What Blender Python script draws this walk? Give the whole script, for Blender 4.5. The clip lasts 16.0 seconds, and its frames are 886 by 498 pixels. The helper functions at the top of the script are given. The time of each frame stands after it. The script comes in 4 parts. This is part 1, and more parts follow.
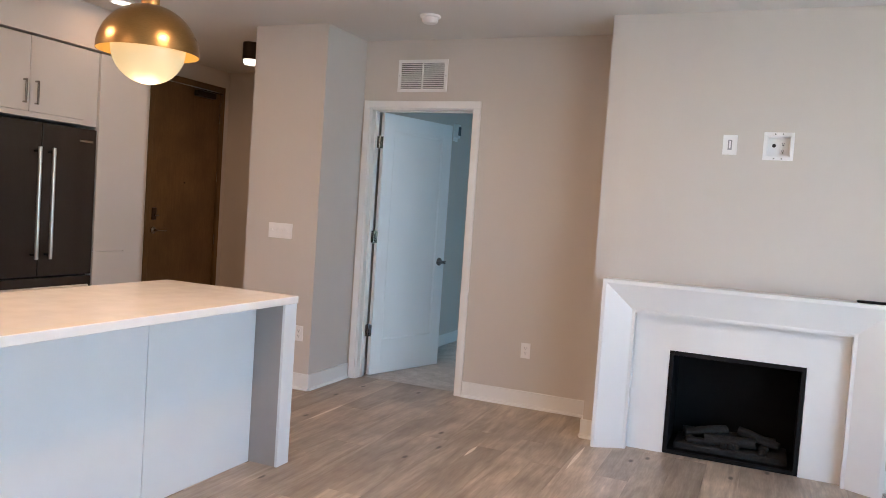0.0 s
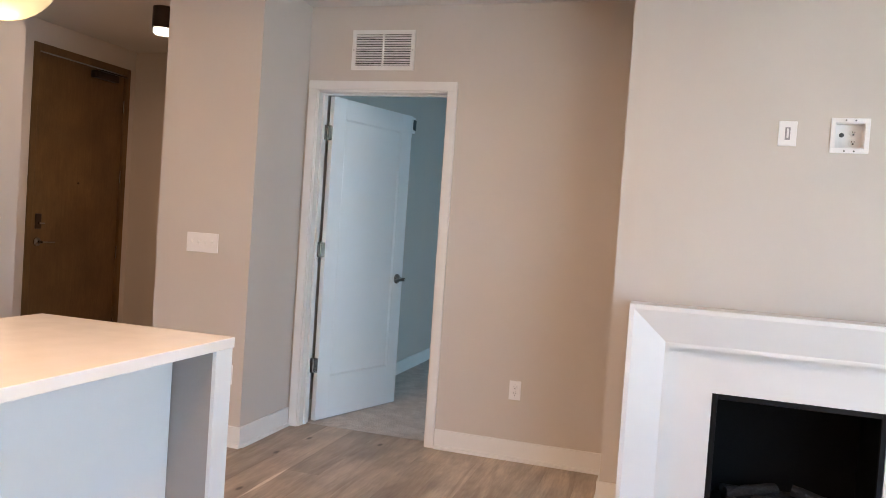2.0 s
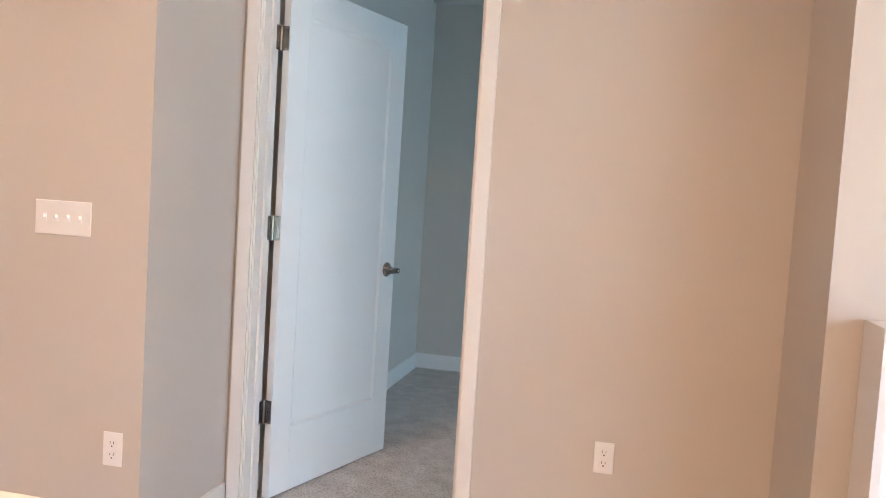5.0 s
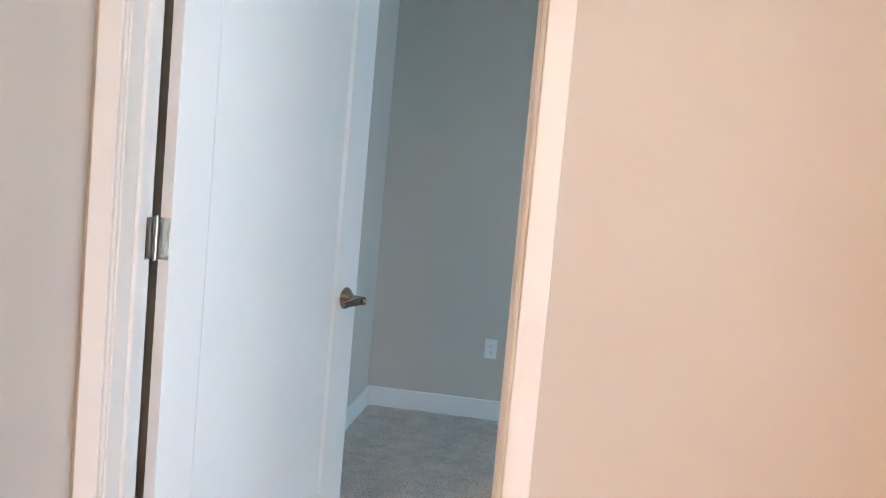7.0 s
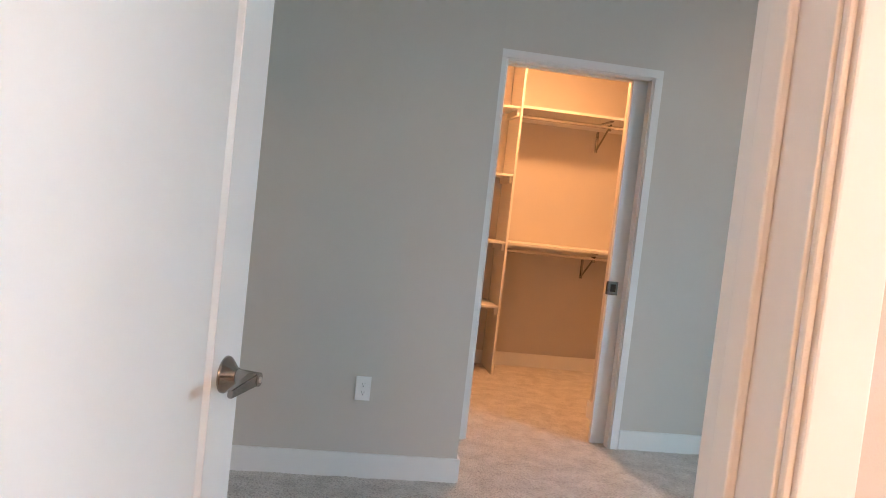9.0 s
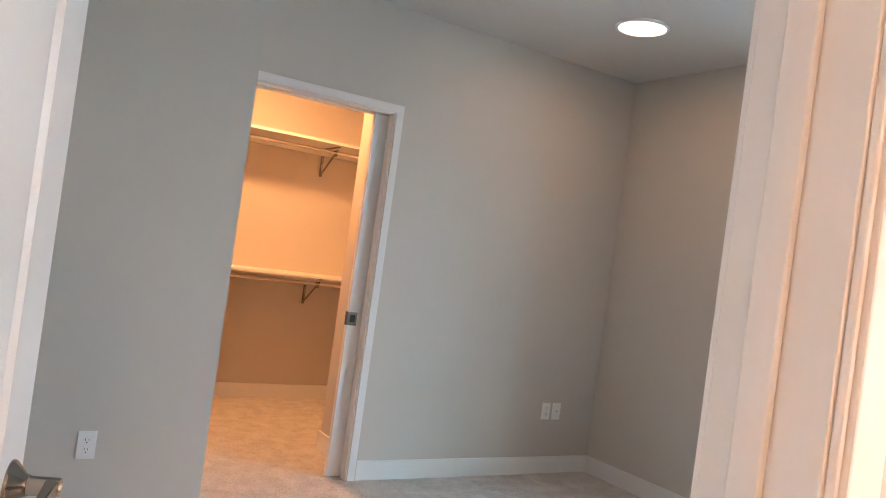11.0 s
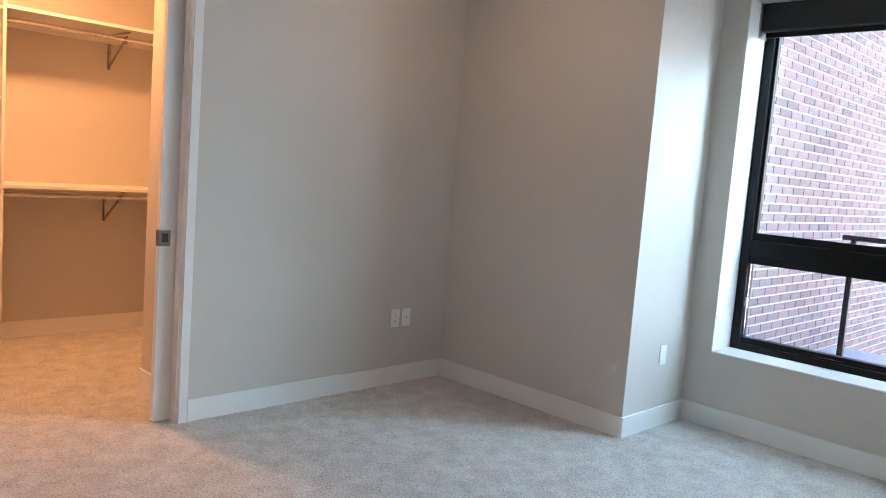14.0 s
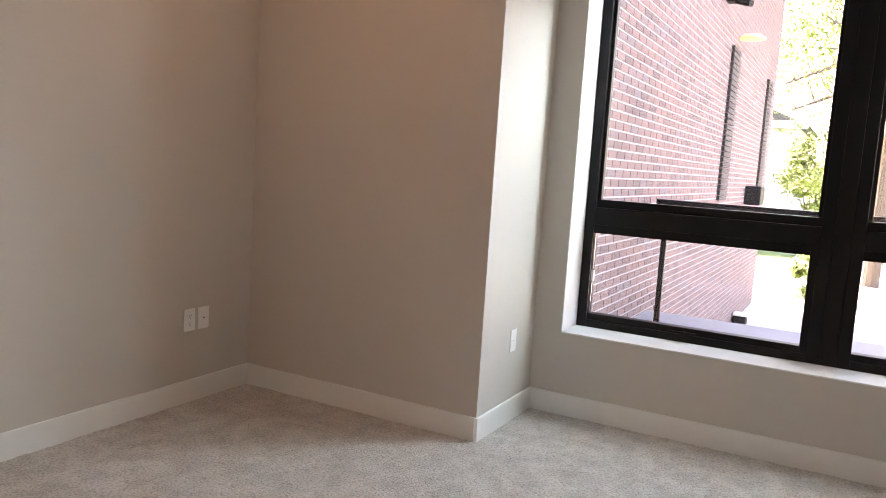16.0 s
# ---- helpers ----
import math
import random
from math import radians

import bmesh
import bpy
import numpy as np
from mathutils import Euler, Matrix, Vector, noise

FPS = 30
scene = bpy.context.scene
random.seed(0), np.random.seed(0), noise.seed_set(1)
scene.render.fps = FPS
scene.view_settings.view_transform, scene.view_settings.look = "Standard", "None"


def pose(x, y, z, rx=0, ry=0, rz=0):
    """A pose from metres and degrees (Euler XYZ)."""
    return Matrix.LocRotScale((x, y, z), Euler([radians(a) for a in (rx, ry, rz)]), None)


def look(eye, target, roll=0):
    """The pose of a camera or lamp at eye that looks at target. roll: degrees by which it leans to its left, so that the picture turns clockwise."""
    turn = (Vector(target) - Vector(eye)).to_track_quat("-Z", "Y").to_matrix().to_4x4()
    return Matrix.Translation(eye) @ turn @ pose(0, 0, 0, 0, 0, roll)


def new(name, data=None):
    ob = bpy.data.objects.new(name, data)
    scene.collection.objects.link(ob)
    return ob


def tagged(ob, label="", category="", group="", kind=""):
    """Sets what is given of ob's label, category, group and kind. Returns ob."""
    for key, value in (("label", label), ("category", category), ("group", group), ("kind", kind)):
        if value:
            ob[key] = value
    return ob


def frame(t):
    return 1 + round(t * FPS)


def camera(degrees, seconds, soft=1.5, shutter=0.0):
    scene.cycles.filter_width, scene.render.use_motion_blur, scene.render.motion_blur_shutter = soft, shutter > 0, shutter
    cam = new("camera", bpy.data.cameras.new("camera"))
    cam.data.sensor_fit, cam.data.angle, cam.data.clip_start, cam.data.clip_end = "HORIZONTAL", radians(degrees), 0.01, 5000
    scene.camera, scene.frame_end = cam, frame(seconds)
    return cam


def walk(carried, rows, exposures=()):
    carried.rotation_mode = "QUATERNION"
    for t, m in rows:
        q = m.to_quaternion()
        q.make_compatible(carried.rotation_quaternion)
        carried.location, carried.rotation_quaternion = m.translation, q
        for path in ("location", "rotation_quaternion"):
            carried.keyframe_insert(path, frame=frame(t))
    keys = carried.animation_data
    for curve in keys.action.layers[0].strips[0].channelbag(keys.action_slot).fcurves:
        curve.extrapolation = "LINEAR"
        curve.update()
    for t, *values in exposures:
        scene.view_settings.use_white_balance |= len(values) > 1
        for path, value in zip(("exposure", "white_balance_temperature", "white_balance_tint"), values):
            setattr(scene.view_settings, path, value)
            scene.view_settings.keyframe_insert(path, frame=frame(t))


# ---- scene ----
cam = camera(60.4, 16.0, 0.9)
PATH = [
    (0, (3.094, -5.46, 1.431), (2.312, -3.622, 1.329), 3.9),
    (0.5, (2.935, -5.204, 1.403), (2.191, -3.35, 1.307), 3.7),
    (1, (2.787, -4.958, 1.396), (2.094, -3.084, 1.313), 3.5),
    (1.5, (2.573, -4.735, 1.414), (1.934, -2.841, 1.343), 3.7),
    (2, (2.359, -4.515, 1.394), (1.776, -2.603, 1.33), 3.9),
    (2.5, (2.189, -4.236, 1.386), (1.642, -2.314, 1.304), 3.7),
    (3, (2.015, -3.994, 1.356), (1.502, -2.065, 1.24), 3.5),
    (3.5, (1.845, -3.745, 1.365), (1.366, -1.807, 1.25), 3.3),
    (4, (1.722, -3.438, 1.351), (1.26, -1.495, 1.242), 3.2),
    (6.5, (1.092, -1.881, 1.319), (0.755, 0.084, 1.162), 5.2),
    (7, (0.985, -1.56, 1.336), (0.731, 0.419, 1.191), 5.1),
    (7.5, (0.886, -1.249, 1.324), (0.725, 0.739, 1.182), 4.8),
    (8, (0.724, -1.035, 1.332), (0.705, 0.96, 1.194), 5.2),
    (8.5, (0.599, -0.846, 1.321), (0.713, 1.147, 1.19), 5.7),
    (9, (0.541, -0.608, 1.333), (0.824, 1.369, 1.221), 6.3),
    (9.5, (0.503, -0.491, 1.337), (0.97, 1.452, 1.264), 7.1),
    (10, (0.401, -0.435, 1.353), (1.09, 1.442, 1.338), 7.6),
    (12.5, (0.241, -0.315, 1.417), (1.514, 1.226, 1.361), 6.9),
    (13, (0.36, -0.214, 1.419), (1.655, 1.306, 1.304), 6.3),
    (13.5, (0.463, -0.126, 1.41), (1.798, 1.355, 1.244), 5.4),
    (14, (0.52, 0.075, 1.397), (1.926, 1.483, 1.193), 4.4),
    (14.5, (0.571, 0.288, 1.401), (2.065, 1.598, 1.172), 3.7),
    (15, (0.695, 0.47, 1.368), (2.273, 1.675, 1.131), 3.4),
    (15.5, (0.86, 0.621, 1.364), (2.524, 1.706, 1.126), 3.5),
    (16, (0.974, 0.748, 1.327), (2.723, 1.69, 1.096), 3.7),
]

# ---- camera exposure over the walk ----
EXPOSURES = [(0.0, 2.85, 5300, 8), (2.0, 3.07, 5500, 9), (3.0, 3.26, 5600, 10), (4.0, 3.36, 5700, 11), (6.5, 3.74, 5700, 11), (7.5, 3.82, 5800, 12), (9.0, 3.98, 6700, 22), (10.0, 4.12, 6850, 23), (12.5, 4.10, 6950, 25), (13.5, 4.10, 6700, 23), (14.0, 4.10, 6550, 22), (14.5, 4.08, 7300, 27), (16.0, 3.87, 8700, 36)]
walk(cam, [(t, look(eye, target, roll)) for t, eye, target, roll in PATH], EXPOSURES)

# ---- world, sun and window light ----
SUN_EL, SUN_AZ = 50.0, 42.0          # elevation, and azimuth from +y towards +x
world = bpy.data.worlds.new("sky")
scene.world = world
world.use_nodes = True
wn = world.node_tree.nodes
sky = wn.new("ShaderNodeTexSky")
sky.sky_type, sky.sun_disc = "NISHITA", False
sky.sun_elevation, sky.sun_rotation = radians(SUN_EL), radians(SUN_AZ)
wn["Background"].inputs[1].default_value = 0.15
world.node_tree.links.new(sky.outputs[0], wn["Background"].inputs[0])

sun = new("sun", bpy.data.lights.new("sun", "SUN"))
sun.data.energy, sun.data.angle, sun.data.color = 4.0, radians(0.6), (1.0, 0.93, 0.84)
sd = Vector((math.sin(radians(SUN_AZ)) * math.cos(radians(SUN_EL)), math.cos(radians(SUN_AZ)) * math.cos(radians(SUN_EL)), math.sin(radians(SUN_EL))))
sun.matrix_world = look(sd * 40, (0, 0, 0))


def area_lamp(name, eye, target, w, h, watts, col, spread=180.0):
    li = bpy.data.lights.new(name, "AREA")
    li.shape, li.size, li.size_y, li.energy, li.color, li.spread = "RECTANGLE", w, h, watts, col, radians(spread)
    ob = new(name, li)
    ob.matrix_world = look(eye, target)
    return ob


def point_lamp(name, at, watts, col, r=0.08):
    li = bpy.data.lights.new(name, "POINT")
    li.energy, li.color, li.shadow_soft_size = watts, col, r
    ob = new(name, li)
    ob.location = at
    return ob


WARM = (1.0, 0.57, 0.30)
DAY = (0.46, 0.84, 1.0)
area_lamp("bedroom_window_skylight", (5.03, 0.40, 1.62), (0, 1.6, 1.0), 0.34, 1.5, 1.85, DAY, 115.0)
area_lamp("bedroom_window_skylight", (5.46, 0.25, 2.74), (4.3, 2.2, 1.3), 1.3, 0.45, 4.0, DAY, 110.0)
area_lamp("living_window_skylight", (5.03, -3.6, 1.30), (0, -3.2, 1.0), 3.8, 2.1, 1.4, DAY)


def down_lamp(name, x, y, z, watts, col, r=0.08):
    li = bpy.data.lights.new(name, "AREA")
    li.shape, li.size, li.energy, li.color = "DISK", 2 * r, watts, col
    ob = new(name, li)
    ob.matrix_world = look((x, y, z), (x, y + 0.001, z - 1))
    return ob


point_lamp("pendant_bulb", (0.33, -2.68, 1.90), 0.95, WARM, 0.12)
down_lamp("hall_bulb", -1.12, -0.05, 2.555, 1.2, WARM, 0.06)
down_lamp("downlight_bulb", -1.24, -1.37, 2.725, 0.3, WARM)
down_lamp("kitchen_bulb", 0.35, -5.2, 2.725, 4.0, WARM)
down_lamp("kitchen_bulb", -0.7, -3.6, 2.725, 4.2, WARM)
# unseen lamp added to warm the living room walls
down_lamp("living_fill", 1.5, -3.0, 2.725, 5.0, WARM)
down_lamp("bedroom_bulb", 3.29, 2.77, 2.805, 0.23, (1.0, 0.62, 0.36), 0.13)
down_lamp("closet_bulb", 1.99, 4.78, 2.805, 3.1, (1.0, 0.47, 0.17), 0.13)

# ---- materials ----


def ramp(nt, stops):
    r = nt.nodes.new("ShaderNodeValToRGB")
    el = r.color_ramp.elements
    while len(el) < len(stops):
        el.new(0.5)
    for e, (p, c) in zip(el, stops):
        e.position, e.color = p, (*c, 1)
    return r


def mat(name, col, rough=0.5, metal=0.0, var=0.06, scale=3.0, bump=0.05, bscale=300.0, spec=0.5, emit=0.0, ecol=None, dist=0.002, coat=0.0, stretch=(1, 1, 1)):
    """A surface with broad tonal drift, fine grain in the tone and relief, all in metres."""
    m = bpy.data.materials.new(name)
    m.use_nodes = True
    nt = m.node_tree
    n, ln = nt.nodes, nt.links
    b = n["Principled BSDF"]
    tc = n.new("ShaderNodeTexCoord")
    mp = n.new("ShaderNodeMapping")
    mp.inputs["Scale"].default_value = stretch
    ln.new(tc.outputs["Object"], mp.inputs[0])
    big = n.new("ShaderNodeTexNoise")
    big.inputs["Scale"].default_value, big.inputs["Detail"].default_value = scale, 4
    fine = n.new("ShaderNodeTexNoise")
    fine.inputs["Scale"].default_value, fine.inputs["Detail"].default_value = bscale, 3
    for x in (big, fine):
        ln.new(mp.outputs[0], x.inputs["Vector"])
    lo = tuple(max(0, c * (1 - var)) for c in col)
    hi = tuple(min(1, c * (1 + var)) for c in col)
    r = ramp(nt, [(0.3, lo), (0.7, hi)])
    ln.new(big.outputs["Fac"], r.inputs[0])
    mx = n.new("ShaderNodeMix")
    mx.data_type, mx.blend_type = "RGBA", "OVERLAY"
    mx.inputs[0].default_value = min(1.0, var * 2)
    ln.new(r.outputs[0], mx.inputs[6])
    ln.new(fine.outputs["Fac"], mx.inputs[7])
    ln.new(mx.outputs[2], b.inputs["Base Color"])
    rr = n.new("ShaderNodeMapRange")
    rr.inputs[3].default_value, rr.inputs[4].default_value = max(0.02, rough - 0.06), min(1, rough + 0.06)
    ln.new(big.outputs["Fac"], rr.inputs[0])
    ln.new(rr.outputs[0], b.inputs["Roughness"])
    b.inputs["Metallic"].default_value = metal
    b.inputs["Specular IOR Level"].default_value = spec
    b.inputs["Coat Weight"].default_value = coat
    if bump:
        bp = n.new("ShaderNodeBump")
        bp.inputs["Strength"].default_value, bp.inputs["Distance"].default_value = bump, dist
        ln.new(fine.outputs["Fac"], bp.inputs["Height"])
        ln.new(bp.outputs[0], b.inputs["Normal"])
    if emit:
        b.inputs["Emission Color"].default_value = (*(ecol or col), 1)
        b.inputs["Emission Strength"].default_value = emit
    return m


def wood(name, dark, light, rough, along, grain=28.0, rnd=0.35, knots=True):
    """Sawn boards: long figure along one axis, pores, some knots, each board its own tint."""
    m = bpy.data.materials.new(name)
    m.use_nodes = True
    nt = m.node_tree
    n, ln = nt.nodes, nt.links
    b = n["Principled BSDF"]
    tc, oi = n.new("ShaderNodeTexCoord"), n.new("ShaderNodeObjectInfo")
    off = n.new("ShaderNodeVectorMath")
    off.operation = "MULTIPLY_ADD"
    comb = n.new("ShaderNodeCombineXYZ")
    for i in range(3):
        ln.new(oi.outputs["Random"], comb.inputs[i])
    ln.new(comb.outputs[0], off.inputs[0])
    off.inputs[1].default_value = (37.0, 53.0, 19.0)
    ln.new(tc.outputs["Object"], off.inputs[2])
    mp = n.new("ShaderNodeMapping")
    s = [1.0, 1.0, 1.0]
    s["xyz".index(along)] = 0.11
    mp.inputs["Scale"].default_value = s
    ln.new(off.outputs[0], mp.inputs[0])
    g = n.new("ShaderNodeTexNoise")
    g.inputs["Scale"].default_value, g.inputs["Detail"].default_value, g.inputs["Distortion"].default_value = grain, 8, 2.6
    ln.new(mp.outputs[0], g.inputs["Vector"])
    pore = n.new("ShaderNodeTexNoise")
    pore.inputs["Scale"].default_value, pore.inputs["Detail"].default_value = grain * 14, 4
    ln.new(mp.outputs[0], pore.inputs["Vector"])
    wide = n.new("ShaderNodeTexNoise")
    wide.inputs["Scale"].default_value, wide.inputs["Detail"].default_value = 3.2, 3
    ln.new(off.outputs[0], wide.inputs["Vector"])
    mid = tuple((a + c) / 2 for a, c in zip(dark, light))
    r = ramp(nt, [(0.28, dark), (0.5, mid), (0.72, light)])
    ln.new(g.outputs["Fac"], r.inputs[0])
    m1 = n.new("ShaderNodeMix")
    m1.data_type, m1.blend_type = "RGBA", "OVERLAY"
    m1.inputs[0].default_value = 0.55
    ln.new(r.outputs[0], m1.inputs[6])
    ln.new(wide.outputs["Fac"], m1.inputs[7])
    m2 = n.new("ShaderNodeMix")
    m2.data_type, m2.blend_type = "RGBA", "OVERLAY"
    m2.inputs[0].default_value = 0.30
    ln.new(m1.outputs[2], m2.inputs[6])
    ln.new(pore.outputs["Fac"], m2.inputs[7])
    hs = n.new("ShaderNodeHueSaturation")
    mr = n.new("ShaderNodeMapRange")
    mr.inputs[3].default_value, mr.inputs[4].default_value = 1 - rnd, 1 + rnd
    ln.new(oi.outputs["Random"], mr.inputs[0])
    ln.new(mr.outputs[0], hs.inputs["Value"])
    ln.new(m2.outputs[2], hs.inputs["Color"])
    last = hs.outputs[0]
    if knots:
        v = n.new("ShaderNodeTexVoronoi")
        v.voronoi_dimensions = "2D"
        v.inputs["Scale"].default_value = 2.0
        mk = n.new("ShaderNodeMapping")
        s2 = [1.0, 1.0, 1.0]
        s2["xyz".index(along)] = 0.45
        mk.inputs["Scale"].default_value = s2
        ln.new(off.outputs[0], mk.inputs[0])
        ln.new(mk.outputs[0], v.inputs["Vector"])
        kr = ramp(nt, [(0.0, (1, 1, 1)), (0.016, (0.9, 0.9, 0.9)), (0.036, (0, 0, 0))])
        ln.new(v.outputs["Distance"], kr.inputs[0])
        m3 = n.new("ShaderNodeMix")
        m3.data_type = "RGBA"
        ln.new(kr.outputs[0], m3.inputs[0])
        ln.new(last, m3.inputs[6])
        m3.inputs[7].default_value = (*(c * 0.28 for c in dark), 1)
        last = m3.outputs[2]
    ln.new(last, b.inputs["Base Color"])
    rr = n.new("ShaderNodeMapRange")
    rr.inputs[3].default_value, rr.inputs[4].default_value = rough - 0.08, rough + 0.1
    ln.new(g.outputs["Fac"], rr.inputs[0])
    ln.new(rr.outputs[0], b.inputs["Roughness"])
    bp = n.new("ShaderNodeBump")
    bp.inputs["Strength"].default_value, bp.inputs["Distance"].default_value = 0.12, 0.002
    ln.new(pore.outputs["Fac"], bp.inputs["Height"])
    ln.new(bp.outputs[0], b.inputs["Normal"])
    return m


def carpet_mat():
    m = bpy.data.materials.new("carpet_pile")
    m.use_nodes = True
    nt = m.node_tree
    n, ln = nt.nodes, nt.links
    b = n["Principled BSDF"]
    tc = n.new("ShaderNodeTexCoord")
    v = n.new("ShaderNodeTexVoronoi")
    v.inputs["Scale"].default_value = 105
    f = n.new("ShaderNodeTexNoise")
    f.inputs["Scale"].default_value, f.inputs["Detail"].default_value = 160, 5
    w = n.new("ShaderNodeTexNoise")
    w.inputs["Scale"].default_value, w.inputs["Detail"].default_value, w.inputs["Distortion"].default_value = 9.0, 6, 0.3
    for x in (v, f, w):
        ln.new(tc.outputs["Object"], x.inputs["Vector"])
    r1 = ramp(nt, [(0.36, (0.60, 0.565, 0.53)), (0.64, (0.74, 0.70, 0.66))])
    ln.new(w.outputs["Fac"], r1.inputs[0])
    r2 = ramp(nt, [(0.0, (1.0, 1.0, 1.0)), (0.45, (0.90, 0.90, 0.90)), (0.85, (0.60, 0.59, 0.58))])
    ln.new(v.outputs["Distance"], r2.inputs[0])
    m1 = n.new("ShaderNodeMix")
    m1.data_type, m1.blend_type = "RGBA", "MULTIPLY"
    m1.inputs[0].default_value = 0.8
    ln.new(r1.outputs[0], m1.inputs[6])
    ln.new(r2.outputs[0], m1.inputs[7])
    m2 = n.new("ShaderNodeMix")
    m2.data_type, m2.blend_type = "RGBA", "OVERLAY"
    m2.inputs[0].default_value = 0.5
    ln.new(m1.outputs[2], m2.inputs[6])
    ln.new(f.outputs["Fac"], m2.inputs[7])
    ln.new(m2.outputs[2], b.inputs["Base Color"])
    b.inputs["Roughness"].default_value = 0.95
    b.inputs["Sheen Weight"].default_value = 0.1
    b.inputs["Specular IOR Level"].default_value = 0.1
    ad = n.new("ShaderNodeMath")
    ad.operation = "SUBTRACT"
    ln.new(f.outputs["Fac"], ad.inputs[0])
    ln.new(v.outputs["Distance"], ad.inputs[1])
    bp = n.new("ShaderNodeBump")
    bp.inputs["Strength"].default_value, bp.inputs["Distance"].default_value = 0.8, 0.008
    ln.new(ad.outputs[0], bp.inputs["Height"])
    ln.new(bp.outputs[0], b.inputs["Normal"])
    return m


def brick_mat():
    m = bpy.data.materials.new("fired_brick")
    m.use_nodes = True
    nt = m.node_tree
    n, ln = nt.nodes, nt.links
    b = n["Principled BSDF"]
    oi, ge, tc = n.new("ShaderNodeObjectInfo"), n.new("ShaderNodeNewGeometry"), n.new("ShaderNodeTexCoord")
    ad = n.new("ShaderNodeMath")
    ad.operation = "ADD"
    ln.new(oi.outputs["Random"], ad.inputs[0])
    ln.new(ge.outputs["Random Per Island"], ad.inputs[1])
    fr = n.new("ShaderNodeMath")
    fr.operation = "FRACT"
    ln.new(ad.outputs[0], fr.inputs[0])
    r = ramp(nt, [(0.0, (0.095, 0.067, 0.068)), (0.35, (0.145, 0.095, 0.092)), (0.75, (0.18, 0.115, 0.108)), (1.0, (0.125, 0.105, 0.115))])
    ln.new(fr.outputs[0], r.inputs[0])
    f = n.new("ShaderNodeTexNoise")
    f.inputs["Scale"].default_value, f.inputs["Detail"].default_value = 60, 5
    ln.new(tc.outputs["Object"], f.inputs["Vector"])
    m2 = n.new("ShaderNodeMix")
    m2.data_type, m2.blend_type = "RGBA", "OVERLAY"
    m2.inputs[0].default_value = 0.4
    ln.new(r.outputs[0], m2.inputs[6])
    ln.new(f.outputs["Fac"], m2.inputs[7])
    ln.new(m2.outputs[2], b.inputs["Base Color"])
    b.inputs["Roughness"].default_value = 0.85
    bp = n.new("ShaderNodeBump")
    bp.inputs["Strength"].default_value, bp.inputs["Distance"].default_value = 0.5, 0.004
    ln.new(f.outputs["Fac"], bp.inputs["Height"])
    ln.new(bp.outputs[0], b.inputs["Normal"])
    return m


def leaf_mat(name, a, c):
    m = bpy.data.materials.new(name)
    m.use_nodes = True
    nt = m.node_tree
    b = nt.nodes["Principled BSDF"]
    ge = nt.nodes.new("ShaderNodeNewGeometry")
    r = ramp(nt, [(0.0, a), (1.0, c)])
    nt.links.new(ge.outputs["Random Per Island"], r.inputs[0])
    nt.links.new(r.outputs[0], b.inputs["Base Color"])
    b.inputs["Roughness"].default_value = 0.6
    b.inputs["Transmission Weight"].default_value = 0.0
    return m


def glass_mat(name):
    m = bpy.data.materials.new(name)
    m.use_nodes = True
    b = m.node_tree.nodes["Principled BSDF"]
    b.inputs["Base Color"].default_value = (0.97, 0.99, 0.98, 1)
    b.inputs["Transmission Weight"].default_value = 1
    b.inputs["Roughness"].default_value = 0.0
    b.inputs["IOR"].default_value = 1.45
    return m


PAINT = mat("greige_wall_paint", (0.60, 0.555, 0.505), 0.55, var=0.018, scale=1.3, bump=0.10, bscale=420, spec=0.35)
CEIL = mat("ceiling_paint", (0.64, 0.625, 0.60), 0.8, var=0.015, scale=1.0, bump=0.08, bscale=300, spec=0.2)
TRIM = mat("white_trim_paint", (0.80, 0.79, 0.77), 0.5, var=0.012, scale=5, bump=0.0, spec=0.25)
DOORP = mat("white_door_paint", (0.78, 0.78, 0.77), 0.4, var=0.015, scale=3, bump=0.0)
STONE = mat("white_surround", (0.80, 0.79, 0.78), 0.35, var=0.02, scale=4, bump=0.02, bscale=200)
QUARTZ = mat("white_quartz", (0.80, 0.78, 0.75), 0.16, var=0.02, scale=9, bump=0.0, spec=0.5)
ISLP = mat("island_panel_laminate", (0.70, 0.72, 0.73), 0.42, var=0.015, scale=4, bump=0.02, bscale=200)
# island laminate again, darkened for the shade on the leg's side
LEG_SHADED = mat("island_laminate_shaded", (0.33, 0.315, 0.305), 0.42, var=0.02, scale=4, bump=0.02, bscale=200)
CAB = mat("taupe_cabinet_laminate", (0.56, 0.53, 0.49), 0.40, var=0.012, scale=3, bump=0.0)
BLKSTEEL = mat("black_stainless", (0.052, 0.045, 0.041), 0.34, metal=0.7, var=0.08, scale=6, bump=0.02, bscale=500, stretch=(1, 1, 0.03))
STEEL = mat("brushed_steel", (0.62, 0.61, 0.59), 0.34, metal=1.0, var=0.02, scale=12, bump=0.0)
NICKEL = mat("satin_nickel", (0.33, 0.31, 0.29), 0.2, metal=1.0, var=0.06, scale=30, bump=0.02, bscale=600)
BRASS = mat("brushed_brass", (0.40, 0.255, 0.095), 0.30, metal=1.0, var=0.08, scale=10, bump=0.05, bscale=350, stretch=(0.15, 0.15, 1))
GOLDIN = mat("gilded_inside", (0.80, 0.56, 0.16), 0.4, metal=0.6, var=0.05, scale=10, bump=0.02)
OPAL = mat("lit_opal_glass", (0.55, 0.46, 0.30), 0.3, var=0.01, bump=0.0, emit=0.07, ecol=(1.0, 0.70, 0.28))
